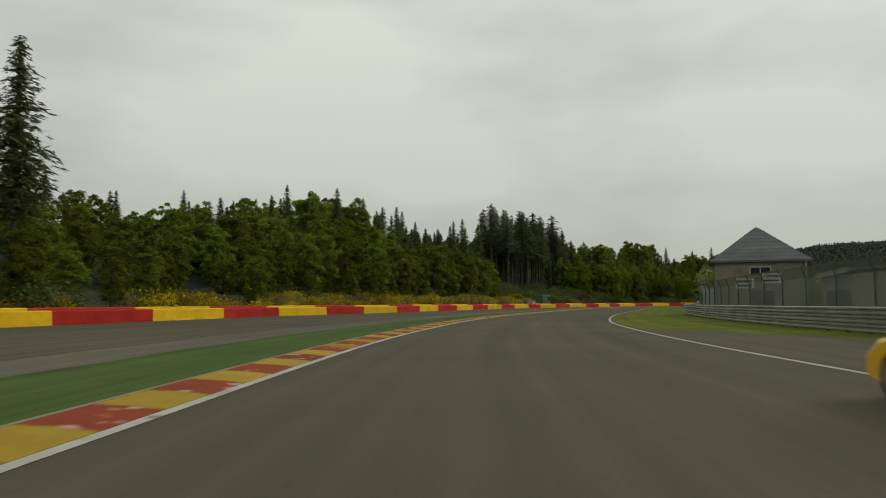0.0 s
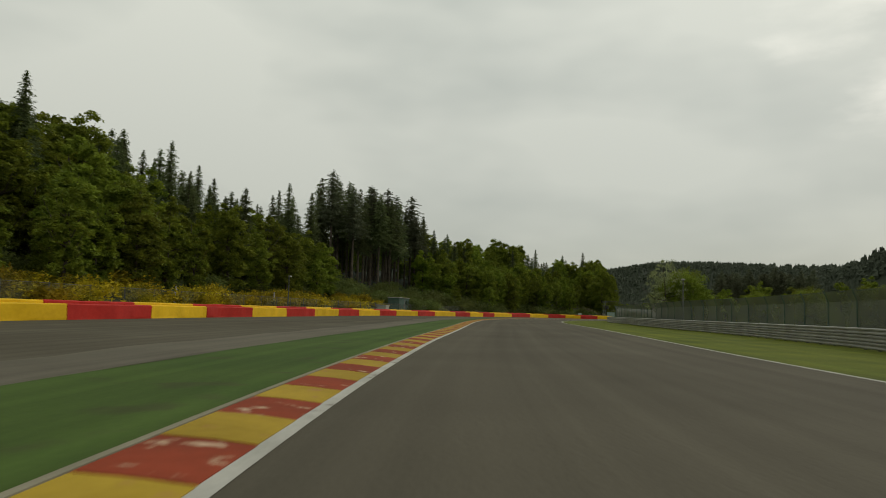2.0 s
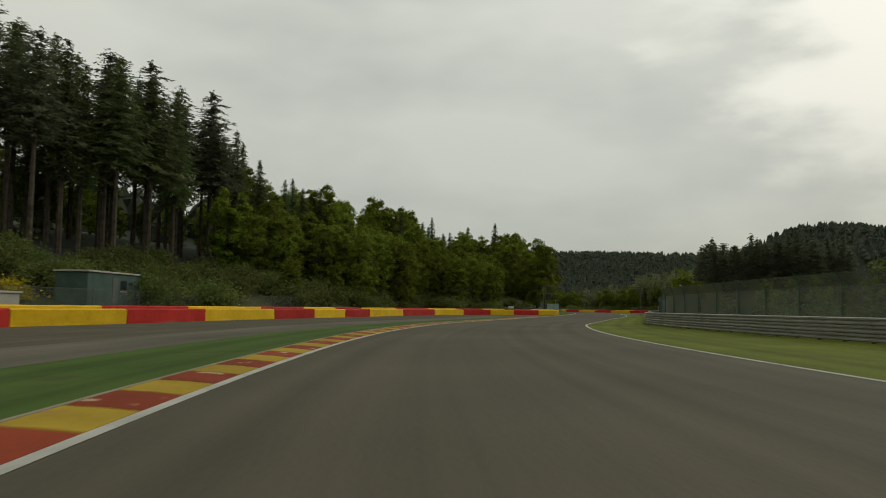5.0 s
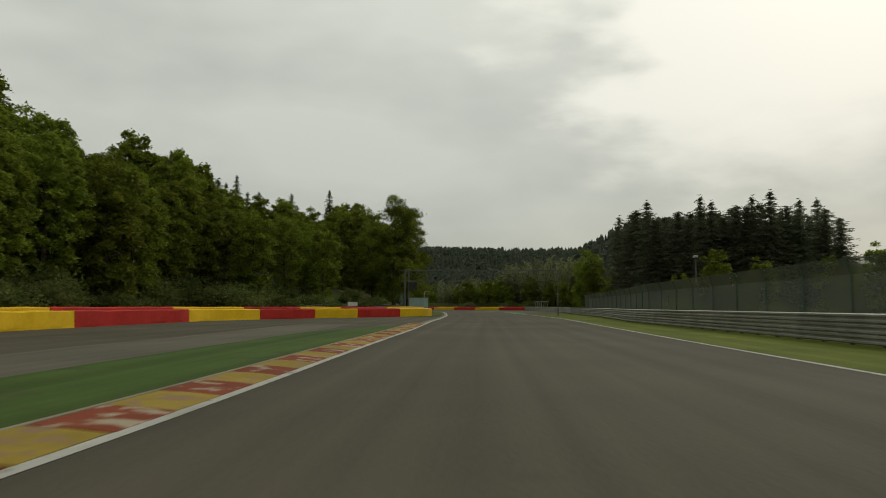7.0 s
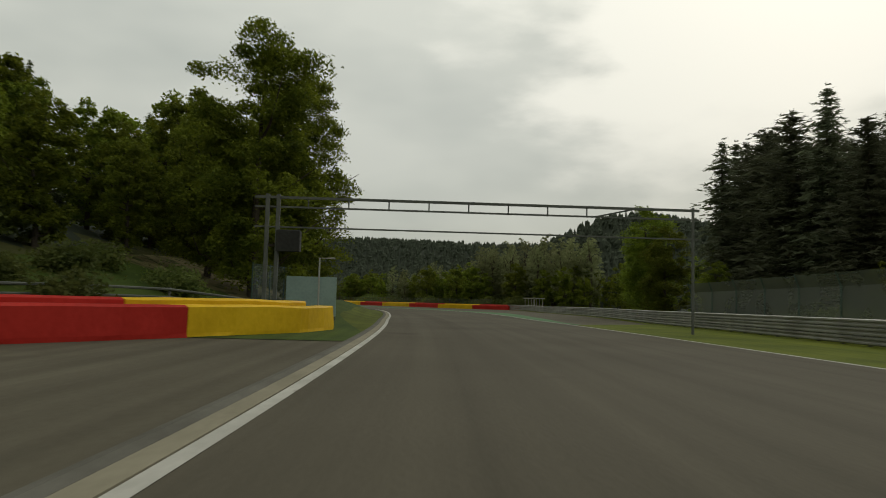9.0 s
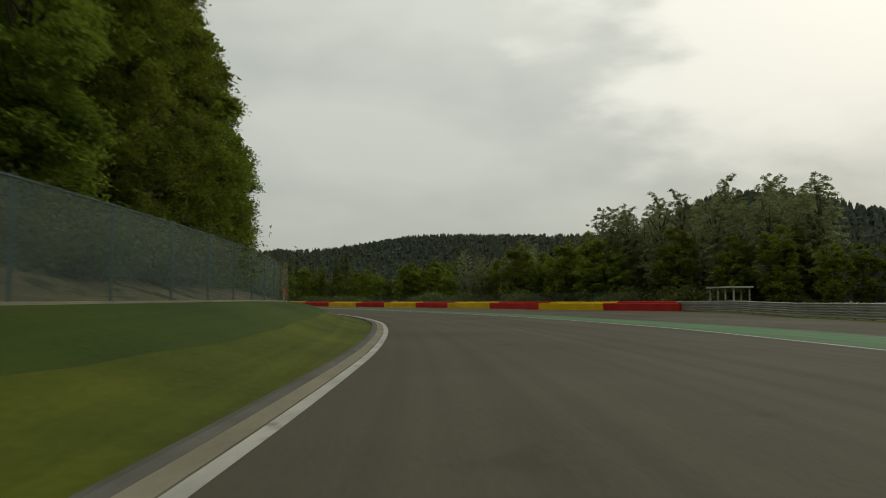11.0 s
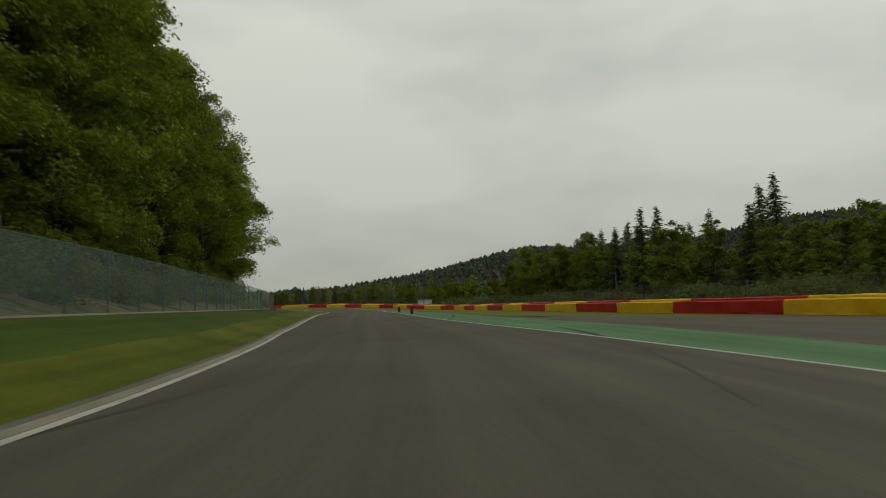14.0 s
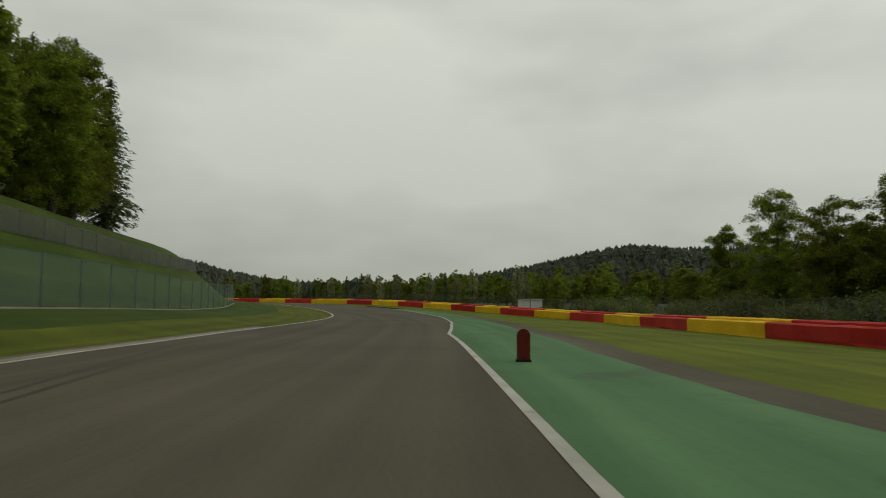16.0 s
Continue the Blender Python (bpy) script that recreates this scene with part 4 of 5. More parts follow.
# ------------------------------------------------------------------ building beside the track
def hall():
    x, y = at(131, -17.75)
    turn = heading(129) - math.pi / 2 + radians(-6)
    h = base("house", (x, y, 0), "rendered hall with a slate pyramid roof behind the fence", "building", "", "", turn)
    w, e = 3.6, 4.7            # half width, height of the eaves
    wall = 0.3
    for nm, b in (("front_wall", (-w, -w, -0.3, w, -w + wall, e)), ("back_wall", (-w, w - wall, -0.3, w, w, e)),
                  ("side_wall", (-w, -w + wall, -0.3, -w + wall, w - wall, e)), ("side_wall", (w - wall, -w + wall, -0.3, w, w - wall, e))):
        part(nm, mesh(nm, *box(*b), RENDERWALL), h)
    o = w + 0.35
    v = [(-o, -o, e - 0.12), (o, -o, e - 0.12), (o, o, e - 0.12), (-o, o, e - 0.12), (-o, -o, e), (o, -o, e), (o, o, e), (-o, o, e), (0, 0, e + 3.2)]
    f = [(3, 2, 1, 0), (0, 1, 5, 4), (1, 2, 6, 5), (2, 3, 7, 6), (3, 0, 4, 7), (4, 5, 8), (5, 6, 8), (6, 7, 8), (7, 4, 8)]
    roof = part("roof", mesh("roof", v, f, SLATE), h, None, "grey slate pyramid roof")
    for k in range(4):          # courses of slates on each slope
        for j in range(9):
            t0, t1 = j / 9.5, (j + 1.25) / 9.5
            a0, a1 = o * (1 - t0) + 0.03, o * (1 - t1) + 0.03
            z0, z1 = e + 3.2 * t0 + 0.035, e + 3.2 * t1 + 0.012
            sv = [(-a0, -a0, z0), (a0, -a0, z0), (a1, -a1, z1), (-a1, -a1, z1), (-a0, -a0, z0 - 0.03), (a0, -a0, z0 - 0.03)]
            part("slate_course", mesh("slate_course", sv, [(0, 1, 2, 3), (4, 5, 1, 0)], SLATE), roof, Matrix.Rotation(k * math.pi / 2, 4, "Z"))
    win = part("window", mesh("window", *box(-0.75, -w - 0.03, 3.45, 0.75, -w + 0.02, 4.1), GLASS), h)
    part("frame", mesh("frame", *joined(box(-0.85, -w - 0.06, 4.1, 0.85, -w, 4.22), box(-0.85, -w - 0.06, 3.35, -0.75, -w, 4.1), box(0.75, -w - 0.06, 3.35, 0.85, -w, 4.1),
         box(-0.04, -w - 0.05, 3.45, 0.04, -w - 0.031, 4.1)), PALEWALL), win)
    part("sill", mesh("sill", *box(-0.95, -w - 0.14, 3.26, 0.95, -w, 3.35), PALEWALL), win)
    part("door", mesh("door", *box(-0.7, -w - 0.04, 0.0, 1.0, -w + 0.02, 2.15), DARKPAINT), h, None, "dark double door")
    part("downpipe", mesh("downpipe", *tube([(w - 0.1, -w - 0.08, 0), (w - 0.1, -w - 0.08, e)], [0.06, 0.06]), PALEWALL), h)
    for n, (bx, bz, bw) in enumerate(((-2.0, 2.35, 1.5), (0.1, 2.75, 1.5))):
        board = part("sign_board", mesh("sign_board", *box(bx, -w - 0.12, bz, bx + bw, -w - 0.07, bz + 0.85, 0.01), SIGNWHITE), h, None, "white sign board with unreadable dark lettering")
        for r in range(2):
            part("lettering", mesh("lettering", *box(bx + 0.15, -w - 0.126, bz + 0.15 + 0.36 * r, bx + bw - 0.2, -w - 0.121, bz + 0.33 + 0.36 * r), DARKPAINT), board)


def annex():
    x, y = at(119.5, -22.0)
    turn = heading(120) - math.pi / 2 + radians(-6)
    h = base("annex", (x, y, 0), "long low rendered outbuilding with a metal roof", "building", "", "", turn)
    part("wall", mesh("wall", *box(-1.2, -9, -0.3, 8, 3, 3.1), RENDERWALL), h)
    part("roof", mesh("roof", [(-1.6, -9.3, 3.1), (8.2, -9.3, 3.9), (8.2, 3.3, 3.9), (-1.6, 3.3, 3.1), (-1.6, -9.3, 3.3), (8.2, -9.3, 4.1), (8.2, 3.3, 4.1), (-1.6, 3.3, 3.3)],
                      [(3, 2, 1, 0), (4, 5, 6, 7), (0, 1, 5, 4), (1, 2, 6, 5), (2, 3, 7, 6), (3, 0, 4, 7)], SLATE), h)
    part("fascia", mesh("fascia", *box(-1.68, -9.3, 3.02, -1.61, 3.3, 3.34), PALEWALL), h)
    for k in range(2):
        part("gate", mesh("gate", *box(-1.26, -7.5 + 5 * k, 0, -1.19, -4.2 + 5 * k, 2.0), DARKPAINT), h)
    x, y = at(152, -22)
    h = base("shed", (x, y, 0), "low flat-roofed shed with small chimneys", "building", "", "", turn)
    part("wall", mesh("wall", *box(-2.5, -4, -0.3, 3, 6, 2.5), RENDERWALL), h)
    part("roof", mesh("roof", *box(-2.7, -4.2, 2.5, 3.2, 6.2, 2.68), PALEWALL), h)
    for k in range(3):
        part("chimney", mesh("chimney", *box(-1.2, -3 + 2.6 * k, 2.6, -0.6, -2.3 + 2.6 * k, 3.3, 0.02), RENDERWALL), h)


def cabin(s, d, wide, deep, tall, turn, mat, label, dark=True):
    x, y, z = ground_at(s, d)
    c = base("site_cabin", (x, y, z), label, "cabin", "", "", heading(s) + turn)
    part("body", mesh("body", *box(-wide / 2, -deep / 2, -0.4, wide / 2, deep / 2, tall, 0.04), mat), c)
    part("roof", mesh("roof", *box(-wide / 2 - 0.12, -deep / 2 - 0.12, tall, wide / 2 + 0.12, deep / 2 + 0.12, tall + 0.12, 0.03), PALEWALL), c)
    if dark:
        part("door", mesh("door", *box(-0.4, -deep / 2 - 0.03, 0.1, 0.4, -deep / 2 + 0.02, 2.0), POST), c)
        w = part("window", mesh("window", *box(0.8, -deep / 2 - 0.03, 1.0, 1.7, -deep / 2 + 0.02, 1.8), GLASS), c)
        part("frame", mesh("frame", *box(0.74, -deep / 2 - 0.05, 0.93, 1.76, -deep / 2 - 0.032, 1.0), PALEWALL), w)


# ------------------------------------------------------------------ gantry, lamps, small things
def gantry():
    s, l, r = 379.0, 11.6, -7.2
    x, y = at(s, 0)
    g = base("gantry", (x, y, 0), "grey steel truss gantry spanning the track", "gantry", "", "", heading(s) - math.pi / 2)
    for d, t in ((l, 0.09), (l - 0.5, 0.09), (r - 1.6, 0.06)):
        part("post", mesh("post", *box(-d - t, -t, -0.3, -d + t, t, 6.1, 0.02), POST), g)
    for z, t in ((5.95, 0.06), (4.55, 0.035), (5.5, 0.04)):
        part("chord", mesh("chord", *box(-l - 0.6, -t, z - t, -r + 1.9, t, z + t), POST), g)
    k = -l
    while k < -r:
        part("strut", mesh("strut", *tube([(k, 0, 5.45), (k, 0, 6.0)], [0.035, 0.035]), POST), g)
        k += 1.9
    part("brace", mesh("brace", *tube([(4.0, 0, 5.5), (6.0, 0, 5.95)], [0.04, 0.04]), POST), g)
    part("signal_box", mesh("signal_box", *box(-l + 0.5, -0.35, 3.4, -l + 1.6, 0.3, 4.4, 0.04), DARKPAINT), g)
    part("ladder", mesh("ladder", *joined(tube([(-l + 2.6, -0.6, 0), (-l + 2.6, -0.6, 3.1), (-l + 3.3, -0.6, 3.1)], [0.045] * 3)), PALEWALL), g)


def mast(name, s, d, tall, arm, label, head=True, z0=None):
    x, y, z = ground_at(s, d)
    p = base(name, (x, y, z), label, "lamp", "", "", heading(s))
    part("pole", mesh("pole", *tube([(0, 0, -0.4), (0, 0, tall * 0.6), (0, 0, tall)], [0.09, 0.07, 0.05], 8), POST), p)
    if arm:
        part("arm", mesh("arm", *tube([(0, 0, tall), (arm * 0.5, 0, tall + 0.1), (arm, 0, tall + 0.1)], [0.035] * 3), POST), p)
    if head:
        part("lamp_head", mesh("lamp_head", *box(arm - 0.25, -0.15, tall - 0.02, arm + 0.25, 0.15, tall + 0.14, 0.04), PALEWALL), p)


DULLRED = surface("faded_red_plastic", (0.1, 0.018, 0.014), (0.2, 0.03, 0.02), 0.6, 2.0, 9, 0.05)


def hoarding():
    """Sheet panel and steps at the end of the tyre wall."""
    x, y, z = ground_at(383, 9.9)
    h = base("hoarding", (x, y, z), "pale teal sheet panel at the tyre wall end", "hoarding", "", "", heading(383) - math.pi / 2)
    part("panel", mesh("panel", *box(-1.3, -0.03, 0.05, 1.3, 0.03, 2.1, 0.01), TEAL), h)
    for k in (-1.25, 0.0, 1.25):
        part("post", mesh("post", *box(k - 0.04, 0.035, -0.3, k + 0.04, 0.11, 2.15), POST), h)


def slope_rail():
    """A low steel rail that climbs the slope behind the end of the tyre wall."""
    way = [(378 - 3.1 * k, 10.6 + 1.55 * k) for k in range(11)]
    pts = [Vector(ground_at(*p)) for p in way]
    g = base("slope_rail", pts[0], "low grey steel rail climbing the grassy slope", "guard rail")
    for dz in (0.35, 0.65):
        part("beam", mesh("beam", *tube([p - pts[0] + Vector((0, 0, dz)) for p in pts], [0.05] * len(pts), 6), POST), g)
    for p in pts:
        q = p - pts[0]
        part("post", mesh("post", *tube([q + Vector((0.05, 0.1, -0.3)), q + Vector((0.05, 0.1, 0.72))], [0.05, 0.05]), POST), g)


def shelter():
    """An open marshal shelter behind the end of the rail."""
    x, y, z = ground_at(478, -34.5)
    h = base("marshal_shelter", (x, y, z), "small open shelter with pale posts behind the guard rail", "shelter", "", "", heading(479))
    for a in (-1.9, -0.6, 0.6, 1.9):
        for c in (-0.9, 0.9):
            part("post", mesh("post", *box(a - 0.05, c - 0.05, -0.3, a + 0.05, c + 0.05, 2.3), PALEWALL), h)
    part("roof", mesh("roof", *box(-2.2, -1.2, 2.3, 2.2, 1.2, 2.45, 0.03), PALEWALL), h)
    part("back_panel", mesh("back_panel", *box(-1.85, -0.98, 0.2, 1.85, -0.955, 1.1), RENDERWALL), h)


def trestle(s, d):
    """A leaning pole trestle among the gorse."""
    x, y, z = ground_at(s, d)
    g = base("pole_trestle", (x, y, z), "grey timber pole trestle standing among the gorse", "trestle", "trestles in the gorse", "", heading(s) + 0.3)
    for a, b, h in ((-0.9, 0.5, 1.9), (-0.2, 1.1, 1.8), (-1.3, 0.1, 1.5)):
        part("pole", mesh("pole", *tube([(a, 0, -0.2), (b, 0.1, h)], [0.05, 0.04], 6), PALEWALL), g)
    part("cross_bar", mesh("cross_bar", *tube([(-0.7, 0.0, 0.55), (0.7, 0.1, 0.75)], [0.04, 0.04], 6), PALEWALL), g)


def slope_sign():
    """A small white board on the slope behind the end of the tyre wall."""
    x, y, z = ground_at(363, 16.3)
    g = base("sign", (x, y, z), "small white board on two posts behind the tyre wall", "sign", "", "", heading(366) - math.pi / 2)
    part("board", mesh("board", *box(-0.55, -0.03, 1.0, 0.55, 0.03, 1.42, 0.01), SIGNWHITE), g)
    for k in (-0.4, 0.4):
        part("post", mesh("post", *tube([(k, 0.05, -0.2), (k, 0.05, 1.35)], [0.03, 0.03]), POST), g)


def shed(s, d):
    x, y, z = ground_at(s, d)
    h = base("shed", (x, y, z), "grey shed with a pitched sheet roof behind the fence", "building", "", "", heading(s) + 0.1)
    part("wall", mesh("wall", *box(-2.6, -2.2, -0.3, 2.6, 2.2, 3.0), PALEWALL), h)
    part("roof", mesh("roof", [(-2.9, -2.5, 2.95), (2.9, -2.5, 2.95), (2.9, 2.5, 2.95), (-2.9, 2.5, 2.95), (-2.9, 0, 4.6), (2.9, 0, 4.6)],
                      [(3, 2, 1, 0), (0, 1, 5, 4), (2, 3, 4, 5), (1, 2, 5), (3, 0, 4)], SLATE), h)
    part("door", mesh("door", *box(-0.5, -2.24, 0.0, 0.5, -2.19, 2.0), DARKPAINT), h)


def bollards():
    for s, d in ((600.0, -3.3), (618.2, -2.68)):
        b = base("marker_bollard", ground_at(s, d), "red upright marker bollard with a rounded top on the green strip", "bollard", "markers on the green strip")
        n = 10
        v, f = [], []
        for yy, k in ((-0.09, 0), (0.09, 1)):
            v += [(-0.135, yy, 0.0), (0.135, yy, 0.0)] + [(0.135 * math.cos(math.pi * i / n), yy, 0.53 + 0.135 * math.sin(math.pi * i / n)) for i in range(n + 1)]
        m = n + 3
        f = [tuple(range(m)), tuple(range(2 * m - 1, m - 1, -1))] + [((i + 1) % m, i, m + i, m + (i + 1) % m) for i in range(m)]
        part("panel", mesh("panel", v, f, DULLRED), b)
        for z in (0.12, 0.5):
            part("stripe", mesh("stripe", *box(-0.137, -0.092, z, -0.06, 0.092, z + 0.05), DARKPAINT), b)
        part("foot", mesh("foot", *box(-0.16, -0.11, -0.03, 0.16, 0.11, 0.03, 0.01), TYRE), b)


def marshal_gate(s):
    d = float(FENCE(s)) - 0.15
    x, y, z = ground_at(s, d)
    g = base("marshal_gate", (x, y, z), "orange tubular gate frame in the fence with a red sign", "gate", "marshal gates", "", heading(s))
    for k in (-0.5, 0.5):
        part("upright", mesh("upright", *tube([(k, 0, -0.2), (k, 0, 2.25)], [0.022, 0.022]), ORANGE), g)
    part("lintel", mesh("lintel", *tube([(-0.5, 0, 2.25), (0.5, 0, 2.25)], [0.022, 0.022]), ORANGE), g)
    part("sign", mesh("sign", *box(-0.2, -0.1, 0.35, 0.25, -0.06, 0.75, 0.01), REDPAINT), g)


def car():
    """A small yellow sports car on the inside of the bend."""
    c = base("car", (5.98, 7.3, 0), "yellow sports car with black wheels on the asphalt", "car", "", "", radians(-4))
    prof = [(-2.0, 0.3), (-2.05, 0.6), (-1.9, 0.85), (-1.2, 0.95), (-0.6, 1.22), (0.25, 1.22), (0.85, 0.9), (1.7, 0.74), (2.0, 0.55), (2.02, 0.3), (1.65, 0.22), (-1.6, 0.22)]
    v, f, n = [], [], len(prof)
    for x, k in ((-0.82, 0.93), (-0.78, 1.0), (0.0, 1.03), (0.78, 1.0), (0.82, 0.93)):
        for a, b in prof:
            inset = 0.86 if b > 1.0 and abs(x) > 0.5 else 1.0
            v.append((x * inset, a * (0.98 if k < 1 else 1.0), b * k if b > 0.5 else b))
    for i in range(4):
        f += [(i * n + j, i * n + (j + 1) % n, (i + 1) * n + (j + 1) % n, (i + 1) * n + j) for j in range(n)]
    f += [tuple(range(n - 1, -1, -1)), tuple(range(4 * n, 5 * n))]
    part("body", mesh("body", v, f, CARYELLOW), c)
    part("side_window", mesh("side_window", [(-0.78, -0.9, 0.97), (-0.78, 0.75, 0.97), (-0.715, 0.25, 1.2), (-0.715, -0.55, 1.2)], [(0, 1, 2, 3)], GLASS), c)
    for y in (-1.3, 1.32):
        for x in (-0.74, 0.74):
            wheel = part("wheel", mesh("wheel", *tube([(x - 0.11, y, 0.31), (x + 0.11, y, 0.31)], [0.2, 0.2], 20), STEEL), c)
            pts = [(x - 0.11, y, 0.31), (x - 0.1, y, 0.31), (x + 0.1, y, 0.31), (x + 0.11, y, 0.31)]
            part("tyre", mesh("tyre", *tube([(x - 0.105, y, 0.31), (x - 0.07, y, 0.31), (x + 0.07, y, 0.31), (x + 0.105, y, 0.31)], [0.285, 0.315, 0.315, 0.285], 24), TYRE), wheel)
    part("mirror", mesh("mirror", *box(-1.02, 0.35, 0.9, -0.8, 0.5, 1.02, 0.02), DARKPAINT), c)
    for x in (-0.7, 0.4):
        part("tail_light", mesh("tail_light", *box(x, -2.07, 0.62, x + 0.3, -2.0, 0.74, 0.01), REDPAINT), c)


kerb_row()
gutter()
tyre_wall([20.5, 30.8, 41.1, 51.4, 61.7, 72, 82.3, 92.6, 102.9, 113.2, 123.5, 134.5, 143.5, 152, 164, 174.5, 184.5, 195, 205, 215, 225.5, 235, 247, 253.5, 261.5, 271,
           282, 290.5, 299, 306.9, 320.3, 336, 346.7, 354.4, 359.3, 366.0, 374.3], TYREWALL, 1, True)
tyre_wall([480, 489.7, 500, 510.8, 522.8, 532.5, 543.1, 553.3, 564.3, 576.4, 586.6, 597.5, 608.9, 619.9, 630.6, 640.5, 650.6, 660.3, 669.7, 677.7, 686, 694.5, 701.3, 708.3, 717, 725.5, 735, 744.5, 758,
           768, 778, 788, 798, 808, 818, 828],
          RIGHTWALL, -1, True, 0.88)
guard_rail(0, 484)
net_fence(40, 396, lambda s: RAIL(s) - 1.7, 3.0, 4.0, NET, GREENPOST, "tall green wire debris fence behind the guard rail", 0.25)
net_fence(380, 700, FENCE, 2.18, 4.0, DENSENET, GREENPOST, "tall grey-green wire debris fence on the grass bank", 0.0, CONCRETE)
net_fence(488, 760, lambda s: RIGHTWALL(s) - 3.0, 2.1, 4.0, netting("thin_netting", (0.1, 0.12, 0.1), 0.17), POST, "grey post fence with thin netting behind the tyre wall", 0.0)
net_fence(60, 300, lambda s: TYREWALL(s) + 5, 1.6, 5.0, netting("field_netting", (0.1, 0.11, 0.08), 0.2), POST, "low field fence on the slope behind the tyre wall", 0.0)
net_fence(610, 700, lambda s: FENCE(s) + 4.6, 1.3, 3.0, netting("dark_netting", (0.05, 0.056, 0.046), 0.6), POST, "grey wire fence along the top of the bank", 0.0)
hall()
annex()
cabin(702, -29, 3.0, 2.2, 1.7, 0.2, SIGNWHITE, "small white marshal cabin behind the tyre wall")
cabin(268, 31.0, 7.6, 2.4, 2.3, 0.1, GREENPOST, "long dull green site cabin behind the tyre wall")
cabin(257, 29.5, 2.6, 1.8, 1.2, 0.1, PALEWALL, "low pale utility housing behind the tyre wall", False)
gantry()
mast("lamp_post", 338, -14.6, 5.0, 0.0, "slim grey lamp post behind the guard rail")
mast("lamp_post", 216, 30.5, 4.6, 0.4, "slim grey lamp post among the bushes")
mast("lamp_post", 560, -30, 3.6, 0.0, "slim grey pole behind the tyre wall", False)
mast("lamp_post", 610, -28, 4.2, 0.0, "slim grey pole behind the tyre wall", False)
bollards()
for gs in (455.8, 539.5, 620.8):
    marshal_gate(gs)
hoarding()
slope_rail()
shed(254, -22.5)
shelter()
slope_sign()
trestle(190, 33.5)
trestle(218, 33)
mast("camera_pole", 144, -14.6, 4.5, 0.0, "slim pole with a camera box behind the guard rail")
mast("camera_pole", 200.5, -15.9, 5.1, 0.0, "slim pole with a camera box behind the guard rail")
car()

# ------------------------------------------------------------------ trees and bushes
SPRUCES = [conifer(1, 22, 4.9, 0.06, NEEDLES, 0.35, 0.42, 13, 0.75, 0.35), conifer(2, 24, 4.7, 0.1, NEEDLES, 0.35, 0.42, 13, 0.8, 0.35), conifer(3, 20, 5.0, 0.05, NEEDLES, 0.3, 0.42, 13, 0.7, 0.35)]
STOUTS = [conifer(5, 14, 3.6, 0.05, NEEDLES, 0.3, 0.38, 13, 0.72, 0.42), conifer(6, 13, 3.9, 0.04, NEEDLES, 0.28, 0.38, 13, 0.66, 0.45)]
PINES = [conifer(11, 26, 5.4, 0.5, DARKNEEDLES, 0.2, 0.34, 10, 0.5, 0.55), conifer(12, 25, 5.2, 0.45, NEEDLES, 0.26, 0.34, 10, 0.55, 0.55), conifer(13, 24, 4.6, 0.36, NEEDLES, 0.36, 0.36, 9, 0.7, 0.5)]
DARKS = [conifer(21, 18, 5.0, 0.02, DARKNEEDLES, 0.1, 0.34, 15, 0.42, 0.45), conifer(22, 17, 4.6, 0.02, DARKNEEDLES, 0.1, 0.34, 15, 0.48, 0.45), conifer(23, 18, 4.0, 0.03, DARKNEEDLES, 0.25, 0.36, 14, 0.6, 0.45)]
BROADS = [broadleaf(31, 13, 4.2, 13000, LEAVES, 0.27, 0.1, 1.5, True, 0.8), broadleaf(32, 14, 4.4, 13000, LEAVES, 0.27, 0.1, 1.5, True, 0.8),
          broadleaf(33, 12, 3.6, 11000, DARKLEAVES, 0.26, 0.12, 1.4, True, 0.8), broadleaf(34, 13, 3.2, 10000, LEAVES, 0.26, 0.14, 1.2, True, 0.75)]
BIRCHES = [broadleaf(41, 14, 2.6, 13000, PALELEAVES, 0.13, 0.1, 4.6, True, 0.52), broadleaf(42, 12, 2.3, 12000, PALELEAVES, 0.13, 0.1, 4.4, True, 0.52)]
OPENBIRCH = broadleaf(43, 8, 2.9, 8000, PALELEAVES, 0.09, 0.2, 2.4, True, 0.6)
GIANTS = [broadleaf(51, 20, 5.6, 60000, DARKLEAVES, 0.17, 0.06, 2.4, True, 0.88), broadleaf(52, 22, 5.8, 60000, DARKLEAVES, 0.17, 0.05, 2.4, True, 0.88),
          broadleaf(53, 18, 5.2, 56000, LEAVES, 0.165, 0.06, 2.4, True, 0.88)]
WILLOW = broadleaf(57, 7.2, 4.0, 30000, LEAVES, 0.12, 0.04, 2.2, True, 0.9)
BACKS = [broadleaf(54, 20, 5.6, 16000, DARKLEAVES, 0.34, 0.05, 1.9, True, 0.8), broadleaf(55, 18, 5.2, 15000, DARKLEAVES, 0.33, 0.05, 1.9, True, 0.8),
         broadleaf(56, 19, 5.0, 15000, LEAVES, 0.33, 0.06, 1.8, True, 0.8)]

pick = random.Random(7)
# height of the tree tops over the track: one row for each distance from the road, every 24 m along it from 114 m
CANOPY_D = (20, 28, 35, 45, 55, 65)
